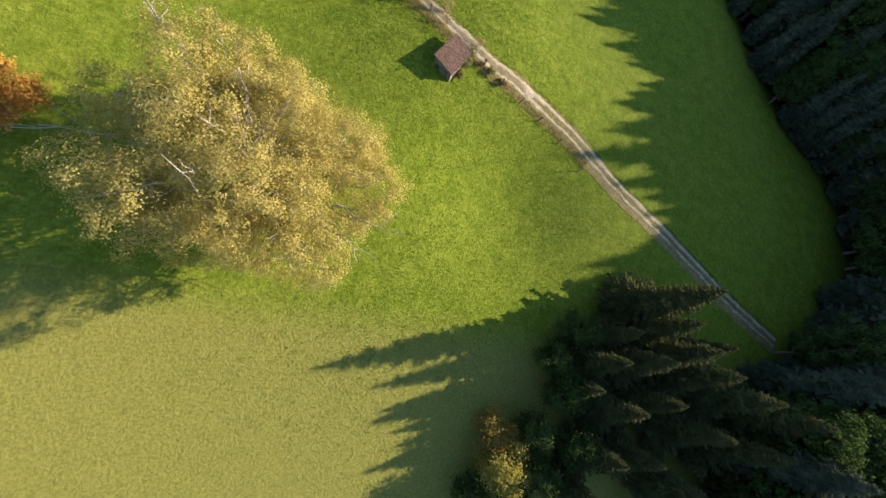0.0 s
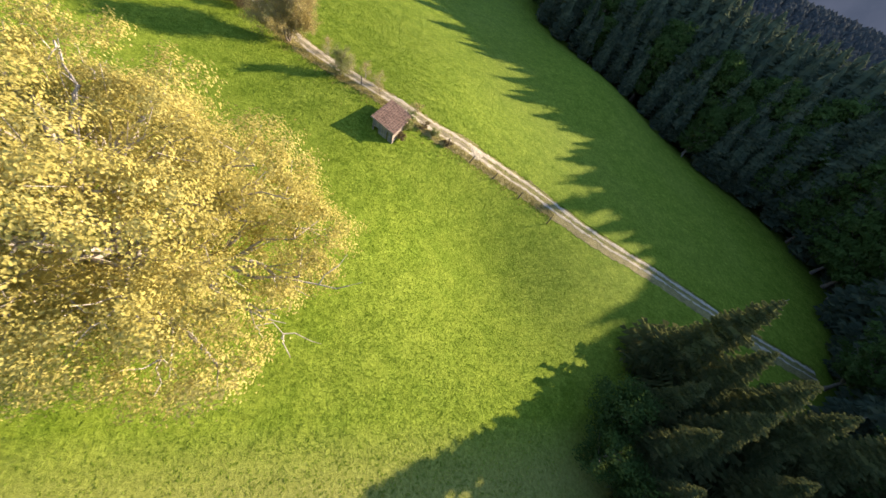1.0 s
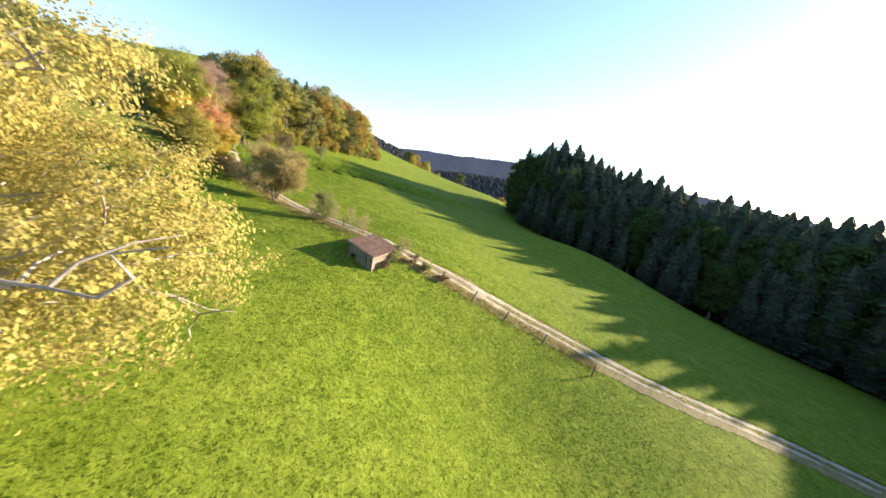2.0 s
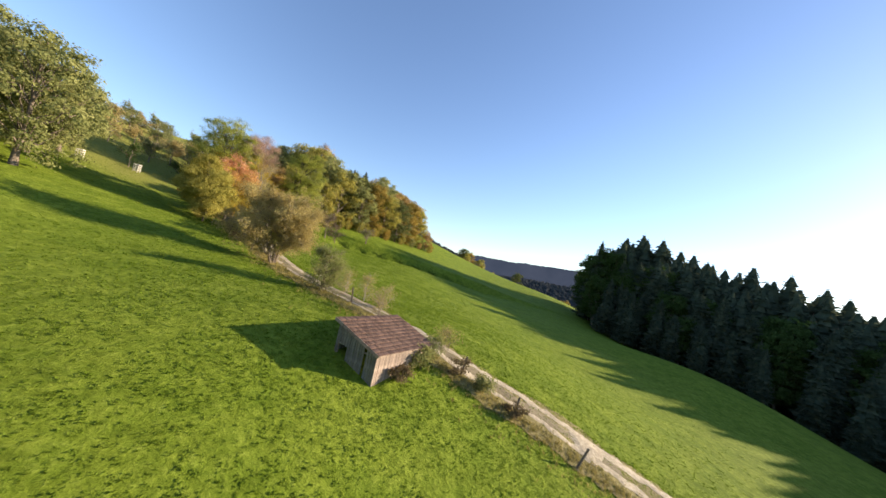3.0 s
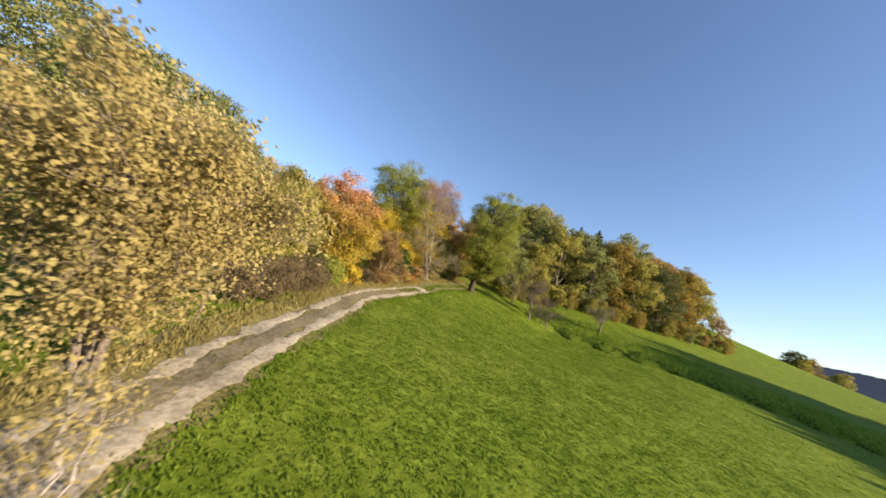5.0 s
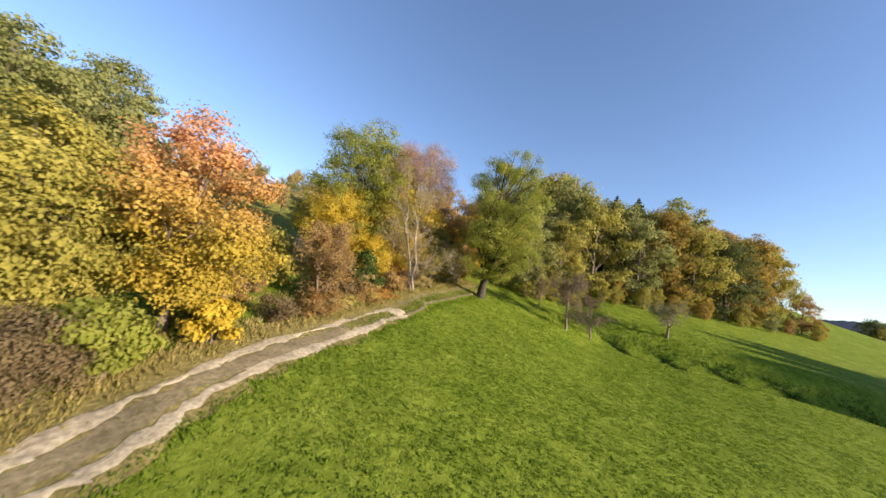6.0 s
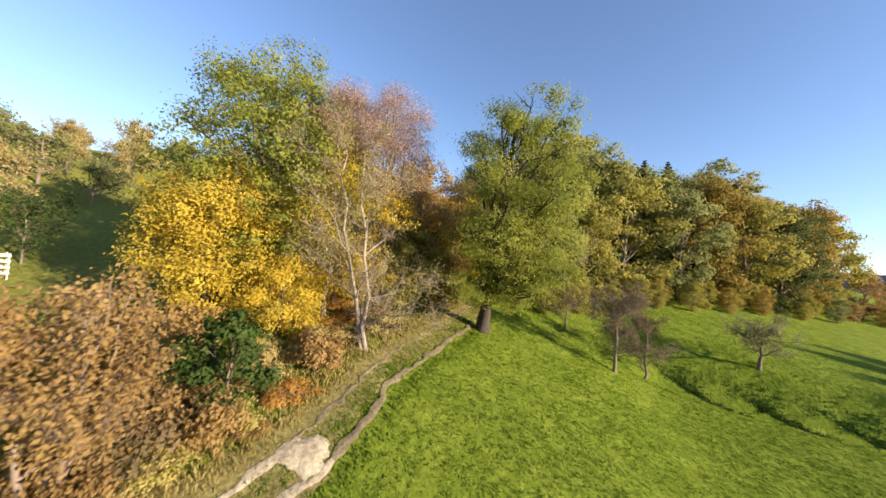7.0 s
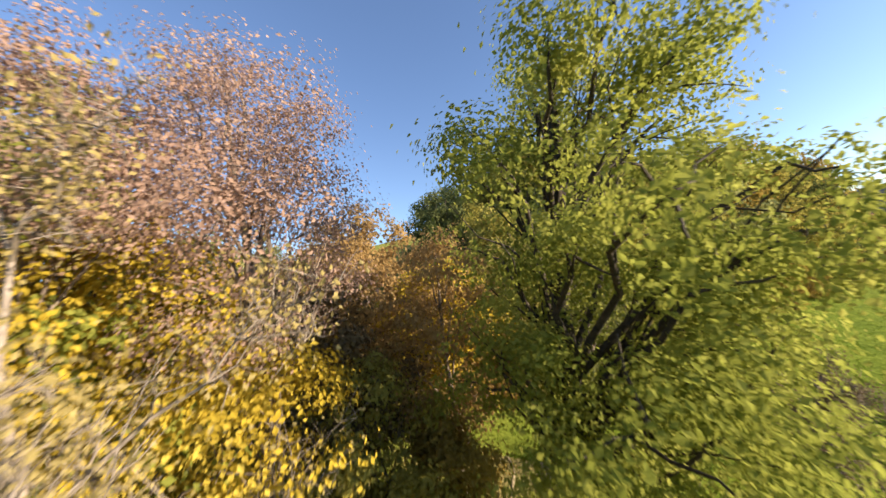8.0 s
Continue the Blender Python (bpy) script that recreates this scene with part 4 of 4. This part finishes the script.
    xs = np.linspace(-tw / 2, tw / 2 - 0.004, 7)
    hs = np.array([0.030, 0.012, 0.0, 0.0, 0.010, 0.026, 0.030])
    v = [(x, y, h + (0.05 if y < 0 else 0.0)) for y in (-tl / 2 - 0.05, tl / 2 + 0.03) for x, h in zip(xs, hs)]
    v += [(x, -tl / 2 - 0.05, h + 0.006) for x, h in zip(xs, hs)]
    f = [(i, i + 1, i + 8, i + 7) for i in range(6)] + [(i + 14, i + 15, i + 1, i) for i in range(6)]
    tile = raw_mesh("tile", np.array(v), np.array(f), TILE, True)
    for r in range(rows):
        for c in range(cols):
            o = part("tile", tile, deck)
            o.matrix_basis = Matrix.Translation((-length / 2 + (c + 0.5) * tw + rng.normal(0, 0.004), -run / 2 + (r + 0.5) * tl, 0.035 + rng.normal(0, 0.004))) @ Matrix.Rotation(rng.normal(0, 0.012), 4, "Z") @ Matrix.Rotation(rng.normal(0, 0.01), 4, "X")


shed()

# ---- fence posts, gravel, weeds ----
def fence_posts():
    for i, (x, y, lean) in enumerate([(3.2, 27.0, 0.12), (7.2, 25.6, 0.1), (11.6, 24.4, 0.3), (16.2, 22.9, 0.35), (21.4, 20.6, 0.3), (27.0, 16.6, 0.15), (-23.6, 44.2, 0.1), (-7.2, 32.8, -0.12)]):
        bm = bmesh.new()
        bmesh.ops.create_cone(bm, cap_ends=True, segments=9, radius1=0.09, radius2=0.075, depth=1.9)
        bmesh.ops.translate(bm, verts=bm.verts, vec=(0, 0, 0.55))
        ob = tagged(new("fence_post", bm_mesh("fence_post", bm, BARK)), "leaning round wooden fence post beside the track", "fence post", "fence posts along the track")
        ob.location, ob.rotation_euler = (x, y, z_at(x, y)), (lean * 0.4, lean * 1.3, 0.2 * i)


fence_posts()


def gravel_patch(x, y, r, seed):
    rng = np.random.default_rng(seed)
    n = 28
    t = np.linspace(0, 2 * np.pi, n, endpoint=False)
    ring = r * (1 + 0.16 * np.sin(3 * t + seed) + rng.normal(0, 0.07, n))
    v = [(x, y, z_at(x, y) + 0.19)]
    for s, h in ((0.55, 0.18), (1.0, 0.10)):
        px, py = x + np.cos(t) * ring * s, y + np.sin(t) * ring * s
        v += list(np.stack([px, py, gz(px, py) + h], -1))
    me = bpy.data.meshes.new("gravel_patch")
    faces = [(0, 1 + i, 1 + (i + 1) % n) for i in range(n)] + [(1 + i, 1 + n + i, 1 + n + (i + 1) % n, 1 + (i + 1) % n) for i in range(n)]
    me.from_pydata([tuple(map(float, q)) for q in v], [], faces)
    me.materials.append(GRAVEL)
    tagged(new("gravel_patch", me), "patch of pale gravel spread across the track", "gravel", "gravel patches on the track", kind="structure")


gravel_patch(13.2, 26.7, 1.2, 1)
gravel_patch(-38.0, 72.7, 0.9, 2)


def blades(name, label, xy, height, width, material, seed, per=3, splay=0.6):
    """Tufts of leaves standing on the ground, joined."""
    rng = np.random.default_rng(seed)
    xy = np.repeat(xy, per, 0) + rng.normal(0, 0.06, (len(xy) * per, 2))
    n = len(xy)
    z = gz(xy[:, 0], xy[:, 1])
    foot = np.concatenate([xy, z[:, None] - 0.02], 1)
    ang = rng.uniform(0, 6.283, n)
    out = np.stack([np.cos(ang), np.sin(ang), 0 * ang], 1)
    side = np.stack([-np.sin(ang), np.cos(ang), 0 * ang], 1)
    h = height * rng.uniform(0.5, 1.35, (n, 1))
    w = width * rng.uniform(0.6, 1.3, (n, 1))
    lean = splay * rng.uniform(0.2, 1.2, (n, 1))
    up = np.array([[0, 0, 1.0]])
    mid = foot + up * h * 0.6 + out * h * lean * 0.4
    tip = foot + up * h * (1 - 0.35 * lean) + out * h * lean
    v = np.stack([foot, mid - side * w, tip, mid + side * w], 1).reshape(-1, 3)
    return tagged(new(name, raw_mesh(name, v, np.arange(4 * n).reshape(-1, 4), material, True)), label, "grass", kind="stuff")


def near_track(p, most):
    d = np.full(len(p), 1e9)
    for q in LINE[::4]:
        d = np.minimum(d, (p[:, 0] - q[0]) ** 2 + (p[:, 1] - q[1]) ** 2)
    return d < most**2


def meadow_grass():
    rng = np.random.default_rng(31)
    spine = np.array([(-12, -22), (2, 0), (4, 22), (-6, 44), (-18, 58), (-26, 72), (-30, 92), (-26, 112)], float)
    k = rng.uniform(0, len(spine) - 1.001, 95000)
    i = k.astype(int)
    p = spine[i] + (spine[i + 1] - spine[i]) * (k - i)[:, None] + rng.normal(0, 1, (95000, 2)) * [16, 13]
    keep = np.array([noise.noise(Vector((a * 0.35, b * 0.35, 0))) for a, b in p]) > -0.3 - rng.random(len(p)) * 0.5
    p = p[keep & ~near_track(p, 1.9)]
    lo = -2.36, 21.28
    e, w = np.array([0.478, 0.879]), np.array([-0.879, 0.478])
    q = p - lo
    in_shed = (q @ e > 0.1) & (q @ e < 5.9) & (q @ w > 0.1) & (q @ w < 3.7)
    blades("grass_tufts", "lush green grass and clover tufts covering the meadow", p[~in_shed], 0.095, 0.045, GRASS_BLADE, 32, 4, 1.4)


meadow_grass()


def verge_weeds():
    rng = np.random.default_rng(41)
    i = rng.integers(0, len(LINE), 9000)
    off = -rng.gamma(2.2, 0.5, 9000) - 1.25
    p = LINE[i] + rng.uniform(-0.32, 0.32, (len(i), 2)) + SIDE[i] * off[:, None]
    keep = (LINE[i][:, 0] < 30)
    blades("verge_weeds", "dry straw-coloured weeds on the track's verge", p[keep], 0.3, 0.02, DRY_BLADE, 42, 5, 0.8)
    i = rng.integers(0, len(LINE), 6000)
    p = LINE[i] + rng.uniform(-0.32, 0.32, (len(i), 2)) + SIDE[i] * (-rng.uniform(2.0, 6.5, 6000))[:, None]
    keep = (LINE[i][:, 1] > 56)
    blades("bank_weeds", "tall pale brown weeds on the bank above the track", p[keep], 0.42, 0.022, BEIGE_LEAF, 43, 6, 0.8)
    i = rng.integers(0, len(LINE), 7000)
    p = LINE[i] + rng.uniform(-0.32, 0.32, (len(i), 2)) + SIDE[i] * rng.normal(-0.05, 0.28, 7000)[:, None]
    p = p[(p[:, 1] > 66) | (p[:, 0] > 6) | (rng.random(7000) < 0.22)]
    blades("middle_strip_grass", "worn grass on the track's middle strip", p, 0.16, 0.03, GRASS_BLADE, 44, 3, 0.8)
    up = rng.integers(int(len(LINE) * 0.7), len(LINE), 4500)
    p = LINE[up] + rng.uniform(-0.32, 0.32, (len(up), 2)) + SIDE[up] * rng.normal(-0.15, 0.45, 4500)[:, None]
    p = p[p[:, 1] > 69]
    blades("track_grass", "green grass growing over the upper track", p, 0.17, 0.03, GRASS_BLADE, 47, 3, 0.8)
    i = rng.integers(0, len(LINE), 5000)
    p = LINE[i] + rng.uniform(-0.32, 0.32, (len(i), 2)) + SIDE[i] * (1.35 + np.abs(rng.normal(0, 0.3, 5000)))[:, None]
    blades("edge_grass", "long grass along the track's edge", p, 0.17, 0.03, GRASS_BLADE, 45, 3, 0.7)

    # weeds along the ditch, with the ditch's shade put into their dark leaf colour
    s = rng.uniform(0.1, 1.3, 9000)
    p = np.stack([-36 + 36 * s, 104 + 10.5 * s], -1) + rng.normal(0, 1, (9000, 1)) * [[0.28 * 0.45, -0.96 * 0.45]] + [0.28 * 0.9, -0.96 * 0.9]
    blades("ditch_weeds_and_shade", "rank weeds and sedge along the ditch, dark green for its shade too", p[:5200], 0.26, 0.04, DARK_LEAF, 46, 3, 0.7)


verge_weeds()

# ---- far valley ----
def far_forest():
    """Forest on the ridges beyond the valley, and hedges along its floor."""
    rng = np.random.default_rng(51)
    n = 16000
    az, r = np.radians(rng.uniform(-6, 92, n)), 600 + 430 * rng.random(n)
    x, y = r * np.sin(az), r * np.cos(az)
    z = gz(x, y)
    s = rng.uniform(3.2, 6.0, n)
    h = s * rng.uniform(1.4, 2.4, n)
    t = np.linspace(0, 2 * np.pi, 5, endpoint=False)
    c = np.stack([x, y, z], -1)
    low = c[:, None] + np.stack([np.cos(t)[None] * s[:, None], np.sin(t)[None] * s[:, None], np.full((n, 5), -9.0)], -1)
    mid = c[:, None] + np.stack([np.cos(t + 0.6)[None] * s[:, None] * 0.8, np.sin(t + 0.6)[None] * s[:, None] * 0.8, h[:, None] * rng.uniform(0.45, 0.75, (n, 5))], -1)
    top = c + np.stack([rng.normal(0, 0.6, n), rng.normal(0, 0.6, n), h], -1)
    v = np.concatenate([low, mid, top[:, None]], 1)
    j = np.arange(5)
    k = (j + 1) % 5
    tri = np.concatenate([np.stack([j, k, 5 + j], -1), np.stack([k, 5 + k, 5 + j], -1), np.stack([5 + j, 5 + k, np.full(5, 10)], -1)])
    f = (np.arange(n) * 11)[:, None, None] + tri[None]
    tagged(new("far_forest", raw_mesh("far_forest", v, f.reshape(-1, 3), FAR_WOOD_HAZED)), "mixed forest covering the ridges beyond the valley, haze put into its colour", "forest", kind="stuff")


def distant_ridge():
    """The wooded skyline, some three kilometres off, with haze put into its own glow."""
    m, nt, bsdf = node_material("haze_glow_backdrop", 1.0)
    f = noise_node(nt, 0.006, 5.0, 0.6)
    # distance haze put into the colour, as a dim blue-grey emission
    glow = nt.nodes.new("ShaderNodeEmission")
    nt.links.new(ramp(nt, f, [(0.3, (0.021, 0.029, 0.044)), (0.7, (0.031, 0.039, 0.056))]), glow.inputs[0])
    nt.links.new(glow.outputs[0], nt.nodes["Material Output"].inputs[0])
    az = np.linspace(-100, 110, 1500)
    el = np.interp(az, (-100, -10, 2, 6, 12, 18, 26, 36, 47, 61, 80, 110), (1.2, 1.8, 2.7, 3.1, 3.3, 3.75, 4.0, 3.8, 3.3, 1.9, 1.5, 1.4))
    rough = np.array([noise.noise(Vector((a * 2.5, 0, 0))) * 0.10 + noise.noise(Vector((a * 9, 5, 0))) * 0.05 + noise.noise(Vector((a * 0.4, 9, 0))) * 0.15 for a in az])
    top = 12 + 2900 * np.tan(np.radians(el + rough))
    x, y = 2900 * np.sin(np.radians(az)), 2900 * np.cos(np.radians(az))
    low = np.stack([x, y, np.full(len(az), -120.0)], -1)
    mid = np.stack([x, y, top], -1)
    back = np.stack([x * 1.1, y * 1.1, top - 60], -1)
    n = len(az)
    i = np.arange(n - 1)
    faces = np.concatenate([np.stack([i, i + 1, i + n + 1, i + n], -1), np.stack([i + n, i + n + 1, i + 2 * n + 1, i + 2 * n], -1)])
    tagged(new("backdrop", raw_mesh("backdrop", np.concatenate([low, mid, back]), faces, m)), "backdrop of a wooded ridge, blue haze put into its glow", "ridge", kind="structure")


distant_ridge()


far_forest()


def village():
    wall_paint = rough_material("white_render", (0.6, 0.57, 0.52), (0.78, 0.76, 0.72), 1.0, 0.01, 0.2)
    roof_red = rough_material("red_roof", (0.22, 0.09, 0.06), (0.36, 0.16, 0.11), 1.0, 0.02, 0.3)
    rng = np.random.default_rng(61)
    for k in range(9):
        az, r = radians(rng.uniform(4, 15)), rng.uniform(400, 470)
        x, y = r * math.sin(az), r * math.cos(az)
        thing = tagged(new("house"), "small white house with a red roof in the valley", "house", "houses of the valley village")
        thing.location, thing.rotation_euler = (x, y, z_at(x, y)), (0, 0, rng.uniform(0, 3))
        part("wall", bm_mesh("wall", box((12, 8, 7), (0, 0, 2.8), 0.05), wall_paint), thing)
        bm = box((13, 9, 3.6), (0, 0, 8.1))
        for v in bm.verts:
            if v.co.z > 8:
                v.co.y *= 0.03
        part("roof", bm_mesh("roof", bm, roof_red), thing)


village()
